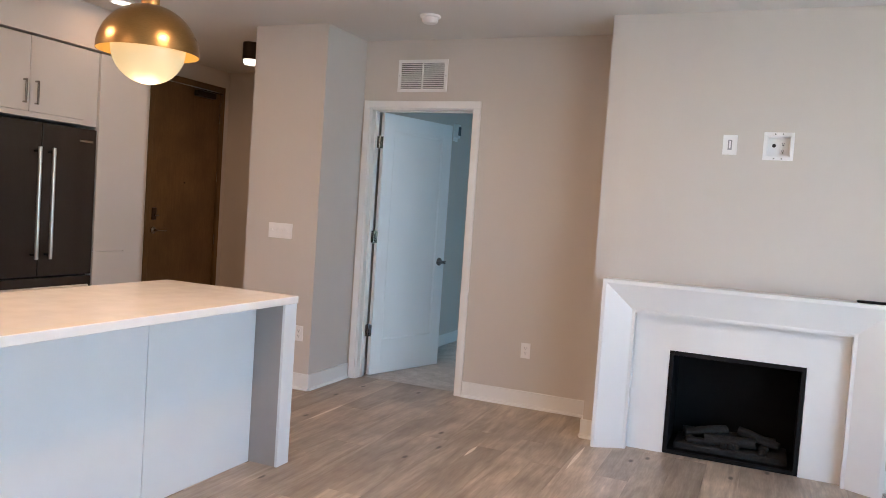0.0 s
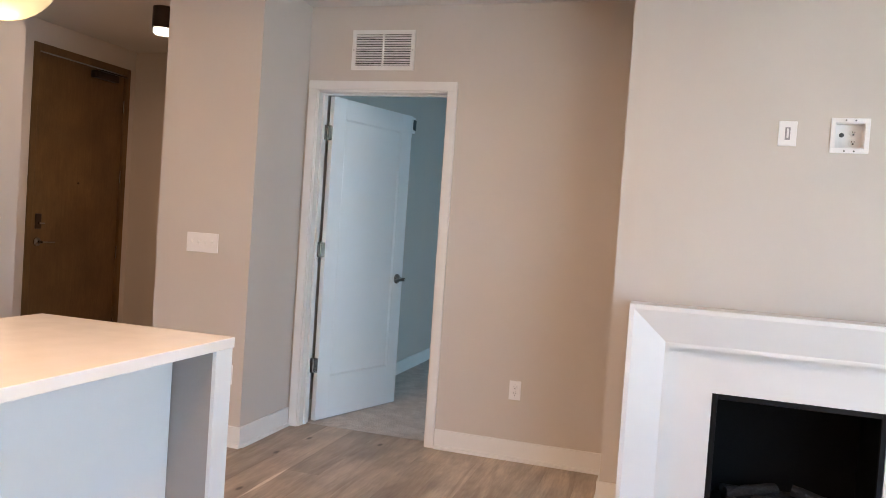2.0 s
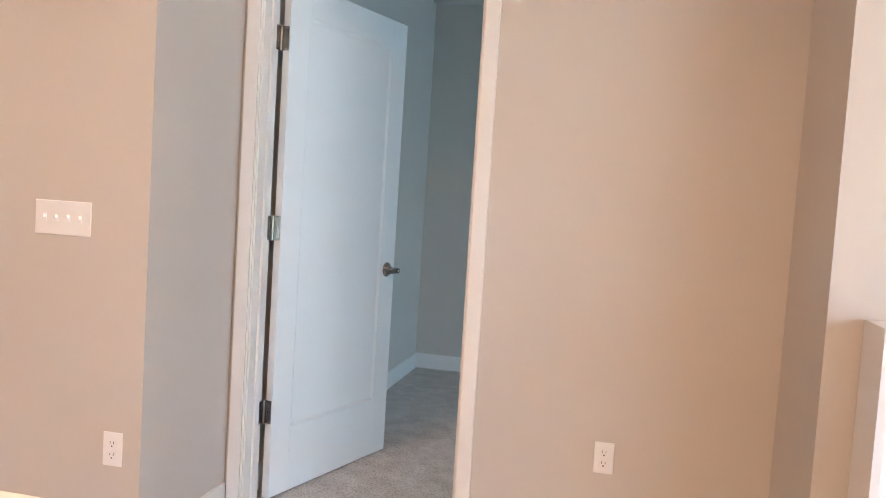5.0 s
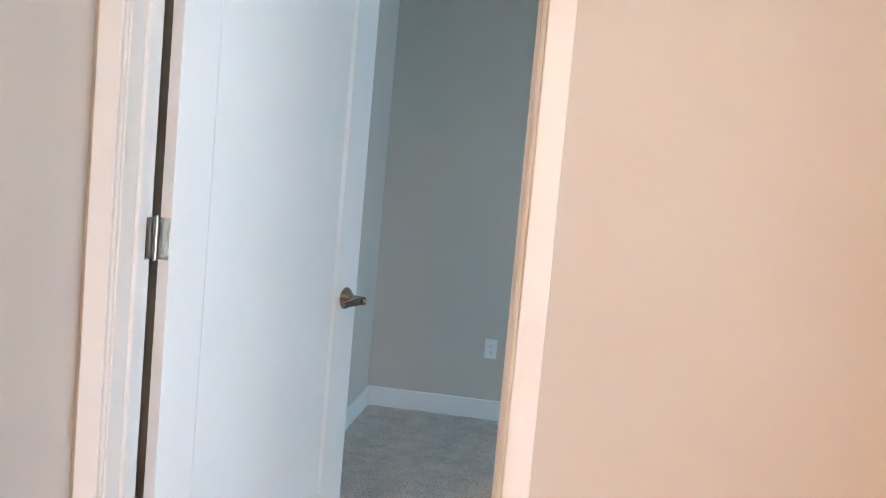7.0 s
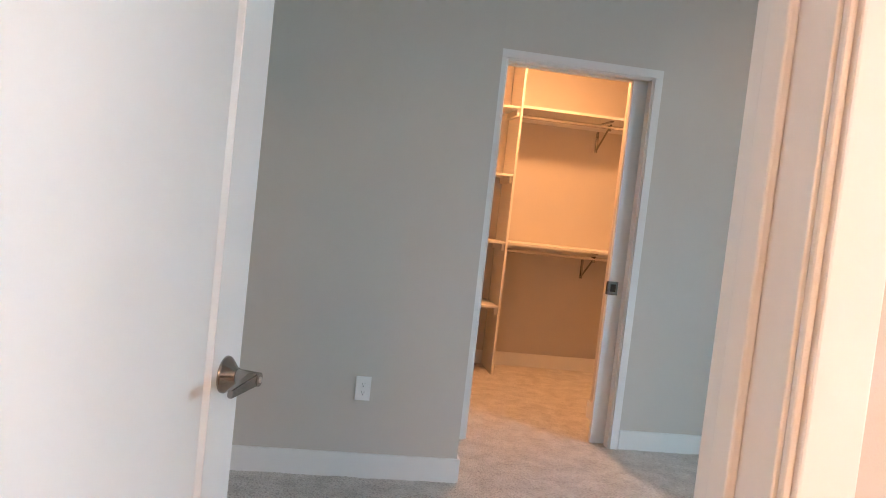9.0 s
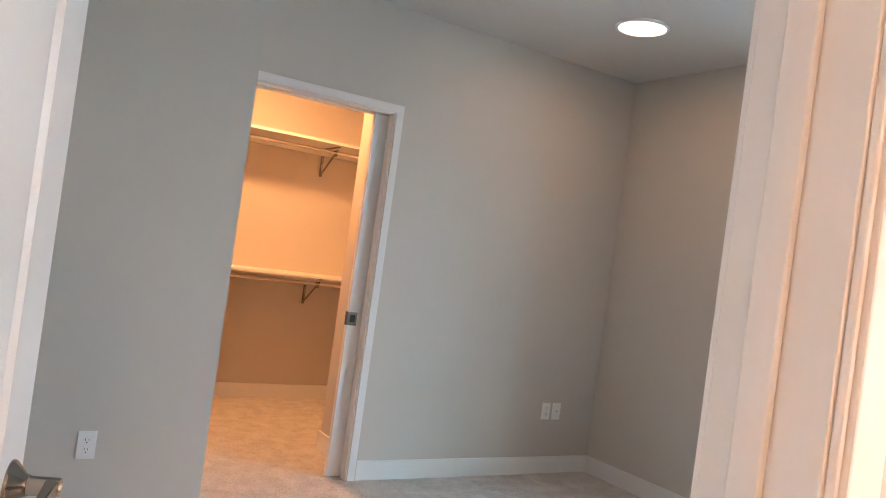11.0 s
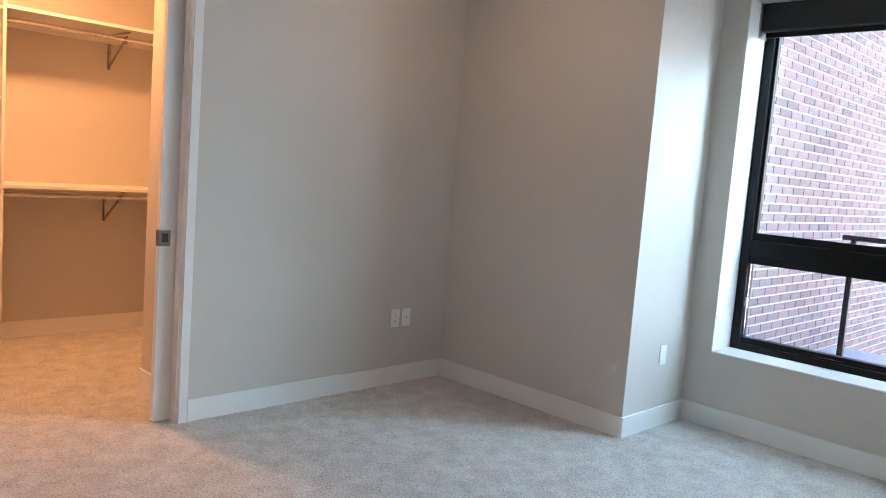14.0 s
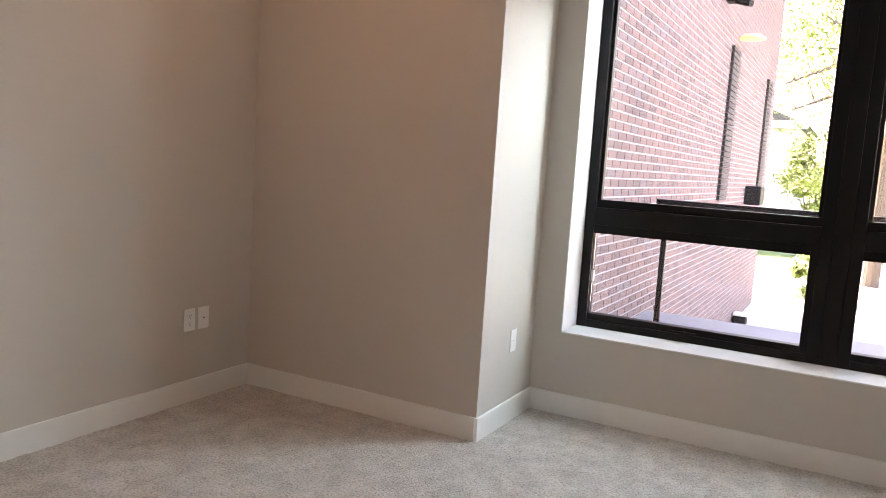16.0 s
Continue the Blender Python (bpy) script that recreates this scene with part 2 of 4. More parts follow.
LAMPLENS = mat("lit_lamp_lens", (1.0, 0.9, 0.75), 0.4, var=0.01, bump=0.0, emit=0.4, ecol=(1.0, 0.82, 0.58))
BRONZE = mat("dark_bronze", (0.055, 0.04, 0.03), 0.35, metal=0.8, var=0.1, scale=20, bump=0.02)
BLACK = mat("black_matte", (0.007, 0.007, 0.008), 0.5, var=0.1, scale=8, bump=0.03, bscale=300, spec=0.2)
FRAMEB = mat("black_window_frame", (0.005, 0.005, 0.006), 0.42, var=0.08, scale=8, bump=0.02, bscale=300, spec=0.2)
FIREB = mat("firebox_black", (0.005, 0.005, 0.0055), 0.6, var=0.2, scale=6, bump=0.1, bscale=120, spec=0.12)
LOGM = mat("ceramic_log", (0.017, 0.016, 0.0155), 0.85, var=0.4, scale=25, bump=0.6, bscale=90, dist=0.01)
PLATE = mat("white_plastic", (0.86, 0.85, 0.84), 0.32, var=0.01, scale=20, bump=0.0)
SLOT = mat("dark_slot", (0.03, 0.028, 0.026), 0.6, var=0.05, bump=0.0)
DARKVOID = mat("dark_cavity", (0.02, 0.02, 0.02), 0.9, var=0.05, bump=0.0)
MELA = mat("white_melamine", (0.76, 0.74, 0.70), 0.4, var=0.015, scale=5, bump=0.02)
CHROME = mat("polished_chrome", (0.75, 0.74, 0.72), 0.12, metal=1.0, var=0.03, scale=20, bump=0.0)
MORTAR = mat("pale_mortar", (0.36, 0.35, 0.355), 0.9, var=0.1, scale=15, bump=0.4, bscale=150, dist=0.003)
CONC = mat("pale_concrete", (0.50, 0.49, 0.47), 0.85, var=0.12, scale=2.0, bump=0.3, bscale=90, dist=0.004)
DECK = mat("grey_terrace_paving", (0.22, 0.225, 0.235), 0.8, var=0.12, scale=3.0, bump=0.3, bscale=90, dist=0.004)
LAWN = mat("mown_lawn", (0.09, 0.16, 0.04), 0.9, var=0.35, scale=1.2, bump=0.8, bscale=70, dist=0.03)
BARK = mat("tree_bark", (0.10, 0.075, 0.055), 0.9, var=0.3, scale=9, bump=0.8, bscale=40, dist=0.02, stretch=(1, 1, 0.25))
RENDERW = mat("pale_stucco", (0.62, 0.61, 0.58), 0.85, var=0.06, scale=1, bump=0.3, bscale=60, dist=0.004)
ROOFM = mat("dark_roof", (0.09, 0.085, 0.08), 0.8, var=0.15, scale=3, bump=0.4, bscale=30, dist=0.01)
SHADE = mat("black_blind_fabric", (0.016, 0.016, 0.018), 0.85, var=0.1, scale=10, bump=0.2, bscale=700)
WALNUT = wood("stained_walnut_veneer", (0.100, 0.058, 0.018), (0.140, 0.082, 0.028), 0.42, "z", 22.0, 0.03, False)
OAK = wood("greige_oak_boards", (0.25, 0.195, 0.142), (0.50, 0.42, 0.335), 0.34, "y", 7.0, 0.19, True)
DARKBRICK = mat("dark_brick", (0.035, 0.03, 0.03), 0.8, var=0.25, scale=20, bump=0.4, bscale=60, dist=0.004)
PALESLIVER = mat("pale_sliver", (0.80, 0.72, 0.62), 0.4, var=0.08, scale=30, bump=0.05)
CARPET = carpet_mat()
BRICK = brick_mat()
LEAF = leaf_mat("leaf_green", (0.05, 0.10, 0.015), (0.16, 0.22, 0.03))
LEAFY = leaf_mat("leaf_yellow", (0.07, 0.15, 0.02), (0.20, 0.26, 0.05))
LEAFR = leaf_mat("leaf_mixed", (0.05, 0.13, 0.03), (0.17, 0.13, 0.04))
GLASS = glass_mat("window_glass")

# ---- building helpers ----


def box(bm, x0, x1, y0, y1, z0, z1, bevel=0.0, seg=2):
    vs = [bm.verts.new(p) for p in ((x0, y0, z0), (x1, y0, z0), (x1, y1, z0), (x0, y1, z0), (x0, y0, z1), (x1, y0, z1), (x1, y1, z1), (x0, y1, z1))]
    fs = [bm.faces.new([vs[i] for i in q]) for q in ((3, 2, 1, 0), (4, 5, 6, 7), (0, 1, 5, 4), (1, 2, 6, 5), (2, 3, 7, 6), (3, 0, 4, 7))]
    if bevel:
        es = list({e for f in fs for e in f.edges})
        bmesh.ops.bevel(bm, geom=es, offset=bevel, segments=seg, affect="EDGES", profile=0.5)
    return bm


def boxes(rows, bevel=0.0, seg=2):
    bm = bmesh.new()
    for r in rows:
        box(bm, *r, bevel=bevel, seg=seg)
    return bm


def one(x0, x1, y0, y1, z0, z1, bevel=0.002, seg=2):
    return box(bmesh.new(), x0, x1, y0, y1, z0, z1, bevel, seg)


def tube(bm, a, b, r, r2=None, n=16, caps=True):
    """A round bar from a to b."""
    a, b = Vector(a), Vector(b)
    d = b - a
    q = d.to_track_quat("Z", "Y").to_matrix().to_4x4()
    m = Matrix.Translation((a + b) / 2) @ q
    bmesh.ops.create_cone(bm, cap_ends=caps, segments=n, radius1=r, radius2=r if r2 is None else r2, depth=d.length, matrix=m)
    return bm


def lathe(bm, prof, at, axis="Z", n=40):
    """A turned shape: prof holds (radius, height)."""
    rings = []
    for r, h in prof:
        ring = []
        for i in range(n):
            a = 2 * math.pi * i / n
            p = (r * math.cos(a), r * math.sin(a), h)
            p = {"Z": p, "Y": (p[0], p[2], p[1]), "X": (p[2], p[0], p[1])}[axis]
            ring.append(bm.verts.new((at[0] + p[0], at[1] + p[1], at[2] + p[2])))
        rings.append(ring)
    for r0, r1 in zip(rings, rings[1:]):
        for i in range(n):
            bm.faces.new((r0[i], r0[(i + 1) % n], r1[(i + 1) % n], r1[i]))
    bmesh.ops.remove_doubles(bm, verts=bm.verts, dist=1e-6)
    bmesh.ops.recalc_face_normals(bm, faces=bm.faces)
    return bm


def mesh_of(name, bm, material, smooth=False):
    me = bpy.data.meshes.new(name)
    if smooth:
        for f in bm.faces:
            f.smooth = True
        for e in bm.edges:
            if len(e.link_faces) == 2 and e.calc_face_angle(0) > radians(38):
                e.smooth = False
    bm.to_mesh(me)
    bm.free()
    me.materials.append(material)
    return me


def part(name, bm, material, parent=None, label="", smooth=False):
    ob = new(name, mesh_of(name, bm, material, smooth))
    if parent is not None:
        ob.parent = parent
        if parent.type == "EMPTY":
            ob.matrix_parent_inverse = parent.matrix_basis.inverted()
    return tagged(ob, label)


def thing(name, at, label, category, group="", kind=""):
    ob = new(name)
    ob.empty_display_size = 0.05
    ob.location = at
    return tagged(ob, label, category, group, kind)


def struct(name, bm, material, label, category, smooth=False):
    return tagged(part(name, bm, material, None, "", smooth), label, category, "", "structure")


# ---- the plan ----
H_LIV, H_BED = 2.75, 2.83
TOP = 2.95
DX0, DX1, DH = 0.07, 0.942, 2.205           # clear opening of the bedroom door
WY = 0.132                                   # thickness of the partition
CX0, CX1 = 1.41, 2.27                       # clear opening of the closet

# ---- large structure ----
struct("wall_door", boxes([(-0.015, DX0 - 0.02, 0, WY, 0, TOP), (DX1 + 0.02, 5.15, 0, WY, 0, TOP), (DX0 - 0.02, DX1 + 0.02, 0, WY, DH + 0.02, TOP)]), PAINT, "greige painted partition wall with the bedroom doorway", "wall")
struct("wall_hall", boxes([(-0.66, -0.015, -0.588, 2.974, 0, TOP)]), PAINT, "greige painted wall end between hall and living room", "wall")
struct("wall_bedroom_west", boxes([(-0.015, 0.012, WY, 2.974, 0, TOP)]), PAINT, "greige painted bedroom side wall", "wall")
struct("wall_chimney", boxes([(2.07, 2.585, -0.511, 0, 0, H_LIV), (3.365, 3.88, -0.511, 0, 0, H_LIV), (2.585, 3.365, -0.511, 0, 0.653, 1.881), (2.585, 3.040, -0.511, 0, 1.881, 2.003), (3.166, 3.365, -0.511, 0, 1.881, 2.003), (2.585, 3.365, -0.511, 0, 2.003, H_LIV), (2.585, 3.365, -0.05, 0, 0, 0.653)]), PAINT, "greige painted chimney breast above the fireplace", "wall")
struct("wall_hall_end", boxes([(-2.55, -0.66, 1.25, 1.4, 0, TOP)]), PAINT, "greige painted end wall of the entry hall", "wall")
struct("wall_west", boxes([(-2.55, -2.40, -8.15, 0.12, 0, TOP), (-2.55, -2.40, 1.17, 1.25, 0, TOP), (-2.55, -2.40, 0.12, 1.17, 2.575, TOP)]), PAINT, "greige painted wall with the entry door", "wall")
struct("wall_south", boxes([(-2.4, 5.15, -8.15, -8.0, 0, TOP)]), PAINT, "greige painted end wall of the living room", "wall")
struct("wall_east", boxes([(5.0, 5.15, -1.6, 0, 0, TOP), (5.0, 5.15, -8.0, -5.6, 0, TOP), (5.0, 5.15, -5.6, -1.6, 0, 0.15), (5.0, 5.15, -5.6, -1.6, 2.45, TOP)]), PAINT, "greige painted outer wall with a wide window", "wall")
struct("wall_bedroom_jog", boxes([(-0.66, 1.235, 2.974, 3.84, 0, TOP)]), PAINT, "greige painted bedroom wall with an outer corner", "wall")
struct("wall_closet", boxes([(1.235, CX0 - 0.02, 3.68, 3.84, 0, TOP), (CX1 + 0.02, 4.17, 3.68, 3.735, 0, TOP), (CX1 + 0.02, 3.3, 3.785, 3.84, 0, TOP), (CX0 - 0.02, CX1 + 0.02, 3.68, 3.735, DH, TOP), (CX0 - 0.02, CX1 + 0.02, 3.785, 3.84, DH, TOP)]), PAINT, "greige painted wall with the closet opening", "wall")
struct("wall_bedroom_column", boxes([(4.17, 5.15, 2.23, 3.84, 0, TOP)]), PAINT, "greige painted column beside the bedroom window", "wall")
WZ0, WZ1, WYA, WYB = 0.45, 2.50, 0.17, 2.07
struct("wall_window", boxes([(4.831, 5.15, WYB, 2.23, 0, TOP), (4.831, 5.15, WY, WYA, 0, TOP), (4.831, 5.15, WYA, WYB, 0, WZ0), (4.831, 5.15, WYA, WYB, WZ1, TOP)]), PAINT, "greige painted wall under and around the bedroom window", "wall")
struct("wall_closet_return", boxes([(2.38, 3.3, 3.84, 4.35, 0, TOP)]), PAINT, "greige painted return wall inside the closet", "wall")
struct("wall_closet_back", boxes([(1.18, 3.3, 5.88, 6.0, 0, TOP)]), PAINT, "greige painted back wall of the closet", "wall")
struct("wall_closet_west", boxes([(1.18, 1.30, 3.84, 5.88, 0, TOP)]), PAINT, "greige painted side wall of the closet", "wall")
struct("wall_closet_east", boxes([(3.18, 3.3, 4.35, 5.88, 0, TOP)]), PAINT, "greige painted side wall of the closet", "wall")
struct("ceiling_living", boxes([(-2.55, 5.15, -8.15, 0, H_LIV, TOP + 0.1), (-2.55, -0.66, 0, 1.25, H_LIV, TOP + 0.1)]), CEIL, "flat white painted living room ceiling", "ceiling")
struct("ceiling_bedroom", boxes([(-0.66, 5.15, WY, 3.76, H_BED, TOP + 0.1)]), CEIL, "flat white painted bedroom ceiling", "ceiling")
struct("ceiling_closet", boxes([(1.18, 3.3, 3.76, 6.0, H_BED, TOP + 0.1)]), CEIL, "flat white painted closet ceiling", "ceiling")
struct("bulkhead", boxes([(-2.4, -1.56, -8.0, -0.79, 2.435, H_LIV)]), PAINT, "greige painted bulkhead above the kitchen cabinets", "wall")
floor = struct("floor", boxes([(-2.55, 5.15, -8.15, 0.10, -0.2, -0.016), (-2.55, -0.66, 0.10, 1.3, -0.2, -0.016)]), DARKVOID, "greige oak plank floor of living room and hall", "floor")


def carpet_sheet(bm, x0, x1, y0, y1, step):
    nx, ny = max(1, int((x1 - x0) / step)), max(1, int((y1 - y0) / step))
    g = [[bm.verts.new((x0 + (x1 - x0) * i / nx, y0 + (y1 - y0) * j / ny, 0.004 * noise.noise((i * 0.9, j * 0.9, 3)) + 0.003 * noise.noise((i * 0.11, j * 0.11, 7)) + 0.003)) for j in range(ny + 1)] for i in range(nx + 1)]
    for i in range(nx):
        for j in range(ny):
            bm.faces.new((g[i][j], g[i + 1][j], g[i + 1][j + 1], g[i][j + 1]))


cb = bmesh.new()
carpet_sheet(cb, 0.0, 4.85, 0.10, 3.70, 0.016)
carpet_sheet(cb, 1.29, 2.30, 3.70, 3.86, 0.016)
carpet_sheet(cb, 1.29, 3.2, 3.86, 5.9, 0.02)
carpet = struct("floor_carpet", cb, CARPET, "grey beige textured loop carpet in bedroom and closet", "carpet", True)
struct("floor_slab", boxes([(-0.66, 5.15, 0.10, 6.0, -0.2, -0.02)]), CONC, "concrete slab below the carpet", "floor")

# ---- baseboards ----


def baseboard(rows, shoe, label):
    """rows: (axis, fixed, side, a, b): a board against the plane axis = fixed, standing off towards side, from a to b."""
    for axis, fixed, side, a, b in rows:
        bm = bmesh.new()
        for th, hh, bev in (((0.014, 0.122, 0.003), (0.027, 0.018, 0.008)) if shoe else ((0.014, 0.120, 0.003),)):
            lo, hi = sorted((fixed, fixed + side * th))
            if axis == "y":
                box(bm, a, b, lo, hi, -0.01, hh, bev)
            else:
                box(bm, lo, hi, a, b, -0.01, hh, bev)
        tagged(part("baseboard", bm, TRIM), label, "baseboard", "", "structure")


baseboard([("y", 0, -1, 1.012, 2.07), ("x", 2.07, -1, -0.511, -0.014), ("y", -0.511, -1, 2.056, 2.165), ("y", -0.511, -1, 3.785, 3.9), ("x", -0.015, 1, -0.588, -0.016), ("y", -0.588, -1, -0.674, -0.001),
           ("x", -0.66, -1, -0.588, 1.25), ("y", 1.25, -1, -2.4, -0.674), ("x", -2.40, 1, -0.75, 0.12), ("y", 0, -1, 3.88, 5.0)], True, "white painted baseboard with shoe moulding on the oak floor")
baseboard([("x", 0.012, 1, WY, 2.974), ("y", 2.974, -1, 0.026, 1.249), ("x", 1.235, 1, 2.974, 3.68), ("y", 3.68, -1, 2.335, 4.17), ("x", 4.17, -1, 2.23, 3.666), ("y", 2.23, -1, 4.156, 4.831),
           ("x", 4.831, -1, WY, 2.216), ("y", WY, 1, 1.03, 4.83), ("y", 5.88, -1, 1.3, 3.18), ("x", 1.30, 1, 3.84, 5.866), ("x", 2.38, -1, 3.84, 4.364), ("y", 4.35, 1, 2.38, 3.18), ("x", 3.18, -1, 4.364, 5.866)], False, "white painted flat baseboard on the carpet")

# ---- door casings and jambs ----


def casing(name, x0, x1, h, face, side, w, label):
    """Flat casing with an inner bead round an opening in a wall whose face is y = face."""
    t = thing(name, ((x0 + x1) / 2, face, 0), label, "door trim", "", "structure")
    y0, y1 = sorted((face, face + side * 0.018))
    i0, i1 = sorted((face, face + side * 0.011))
    part("side_casing", boxes([(x0 - w, x0 - 0.012, y0, y1, 0, h + 0.012), (x0 - 0.012, x0 - 0.004, i0, i1, 0, h + 0.004)], 0.003), TRIM, t)
    part("side_casing", boxes([(x1 + 0.012, x1 + w, y0, y1, 0, h + 0.012), (x1 + 0.004, x1 + 0.012, i0, i1, 0, h + 0.004)], 0.003), TRIM, t)
    part("head_casing", boxes([(x0 - w, x1 + w, y0, y1, h + 0.012, h + w), (x0 - 0.004, x1 + 0.004, i0, i1, h + 0.004, h + 0.012)], 0.003), TRIM, t)


casing("trim_bedroom_door", DX0, DX1, DH, 0, -1, 0.068, "white painted casing round the bedroom doorway")
casing("trim_bedroom_door_inside", DX0, DX1, DH, WY, 1, 0.056, "white painted casing on the bedroom side of the doorway")
casing("trim_closet_opening", CX0, CX1, DH - 0.012, 3.68, -1, 0.06, "white painted casing round the closet opening")
jamb = thing("door_jamb", ((DX0 + DX1) / 2, 0.07, 0), "white painted door jamb with a raised stop", "door jamb", "", "structure")
part("side_jamb", boxes([(DX0 - 0.02, DX0, 0.0, WY, 0, DH)], 0.002), TRIM, jamb)
part("side_jamb", boxes([(DX1, DX1 + 0.02, 0.0, WY, 0, DH)], 0.002), TRIM, jamb)
part("head_jamb", boxes([(DX0 - 0.02, DX1 + 0.02, 0.0, WY, DH, DH + 0.02)], 0.002), TRIM, jamb)
part("door_stop", boxes([(DX0, DX0 + 0.011, 0.055, 0.092, 0, DH - 0.011)], 0.003), TRIM, jamb)
part("door_stop", boxes([(DX1 - 0.011, DX1, 0.055, 0.092, 0, DH - 0.011)], 0.003), TRIM, jamb)
part("door_stop", boxes([(DX0, DX1, 0.055, 0.092, DH - 0.011, DH)], 0.003), TRIM, jamb)
part("strike_plate", one(DX1 - 0.0015, DX1 + 0.001, 0.098, 0.130, 0.925, 0.985, 0.0), NICKEL, jamb, "satin nickel strike plate")
cj = thing("closet_jamb", ((CX0 + CX1) / 2, 3.76, 0), "white painted jamb of the closet opening", "door jamb", "", "structure")
part("side_jamb", boxes([(CX0 - 0.02, CX0, 3.68, 3.84, 0, DH - 0.012)], 0.002), TRIM, cj)
part("side_jamb", boxes([(CX1, CX1 + 0.02, 3.68, 3.738, 0, DH - 0.012), (CX1, CX1 + 0.02, 3.782, 3.84, 0, DH - 0.012)], 0.002), TRIM, cj)
part("head_jamb", boxes([(CX0 - 0.02, CX1 + 0.02, 3.68, 3.738, DH - 0.012, DH), (CX0 - 0.02, CX1 + 0.02, 3.782, 3.84, DH - 0.012, DH)], 0.001), TRIM, cj)

# ---- bedroom door, standing open ----


def lever_set(parent, origin, ang, side, material):
    """A round rose with a straight lever; the door face runs along the x of the frame at origin."""
    m = Matrix.Translation(origin) @ Matrix.Rotation(ang, 4, "Z")
    bm = lathe(bmesh.new(), [(0.0, 0.0), (0.037, 0.0), (0.037, 0.003), (0.035, 0.006), (0.0175, 0.022), (0.0165, 0.026), (0.0150, 0.0265), (0.0150, 0.0285)], (0, 0, 0), "Y", 40)
    if side < 0:
        bmesh.ops.scale(bm, vec=(1, -1, 1), verts=bm.verts)
        bmesh.ops.reverse_faces(bm, faces=bm.faces)
    bm.transform(m)
    rose = part("rose", bm, material, parent, "", True)
    bm = bmesh.new()
    tube(bm, (0, side * 0.027, 0), (0, side * 0.072, 0), 0.0148, 0.0138, 28)
    # flat tapering grip, towards the hinge side
    ends = [[bm.verts.new((x, side * yy, z)) for yy, z in ((y0, -hh + dz), (y1, -hh + dz), (y1, hh + dz), (y0, hh + dz))] for x, y0, y1, hh, dz in ((0.004, 0.049, 0.071, 0.0125, 0.0), (-0.035, 0.053, 0.070, 0.0115, -0.001), (-0.085, 0.055, 0.068, 0.0095, -0.004), (-0.106, 0.056, 0.066, 0.0080, -0.006))]
    for e0, e1 in zip(ends, ends[1:]):
        for k in range(4):
            bm.faces.new((e0[k], e0[(k + 1) % 4], e1[(k + 1) % 4], e1[k]))
    bm.faces.new(ends[0])
    bm.faces.new(ends[-1][::-1])
    edges = [e for e in bm.edges if len(e.link_faces) == 2 and any(v in ends[1] or v in ends[2] for v in e.verts)]
    bmesh.ops.bevel(bm, geom=edges, offset=0.002, segments=2, affect="EDGES")
    bmesh.ops.recalc_face_normals(bm, faces=bm.faces)
    bm.transform(m)
    part("lever", bm, material, rose, "", True)
    bm = tube(bmesh.new(), (0, side * 0.0715, 0), (0, side * 0.075, 0), 0.0062, 0.0055, 18)
    bm.transform(m)
    part("lock_button", bm, STEEL, rose, "bright lock button", True)


HX, HY = 0.082, 0.150
d1 = thing("door_1", (HX, HY, 0), "white painted single panel door standing half open into the bedroom", "door", "", "structure")
DW, DT = 0.866, 0.036
leafh = DH - 0.006
lm = Matrix.Translation((HX, HY, 0)) @ Matrix.Rotation(radians(72.5), 4, "Z")
bm = bmesh.new()
st, zb, zt, rec = 0.125, 0.30, leafh - 0.135, 0.009
# the leaf: stiles and rails round a sunk flat panel, all in door coordinates
for r in ((0, st, -DT, 0, 0.012, leafh), (DW - st, DW, -DT, 0, 0.012, leafh), (st, DW - st, -DT, 0, 0.012, zb), (st, DW - st, -DT, 0, zt, leafh)):
    box(bm, *r, bevel=0.0015)
box(bm, st, DW - st, -DT + rec, -rec, zb, zt)
bm.transform(lm)
leaf = part("leaf", bm, DOORP, d1)
for y in (0.0, -DT):
    s = -1 if y else 1
    bm = bmesh.new()
    yi = y - s * rec
    w = 0.012
    outer, inner = [(st, zb), (DW - st, zb), (DW - st, zt), (st, zt)], [(st + w, zb + w), (DW - st - w, zb + w), (DW - st - w, zt - w), (st + w, zt - w)]
    rings = [[bm.verts.new((a, yy, c)) for a, c in ring] for ring, yy in ((outer, y - s * 0.0015), (inner, yi + s * 0.0004), (outer, yi + s * 0.0004))]
    for r0, r1 in zip(rings, rings[1:] + rings[:1]):
        for k in range(4):
            bm.faces.new((r0[k], r0[(k + 1) % 4], r1[(k + 1) % 4], r1[k]))
    bmesh.ops.recalc_face_normals(bm, faces=bm.faces)
    bm.transform(lm)
    part("panel_moulding", bm, DOORP, leaf)
lever_set(d1, lm @ Vector((DW - 0.066, -DT, 0.96)), radians(72.5), -1, NICKEL)
lever_set(d1, lm @ Vector((DW - 0.066, 0.0, 0.96)), radians(72.5), 1, NICKEL)
bm = bmesh.new()
box(bm, DW - 0.001, DW + 0.0015, -0.030, -0.006, 0.93, 0.99)
bm.transform(lm)
part("latch_plate", bm, NICKEL, d1, "satin nickel latch plate")
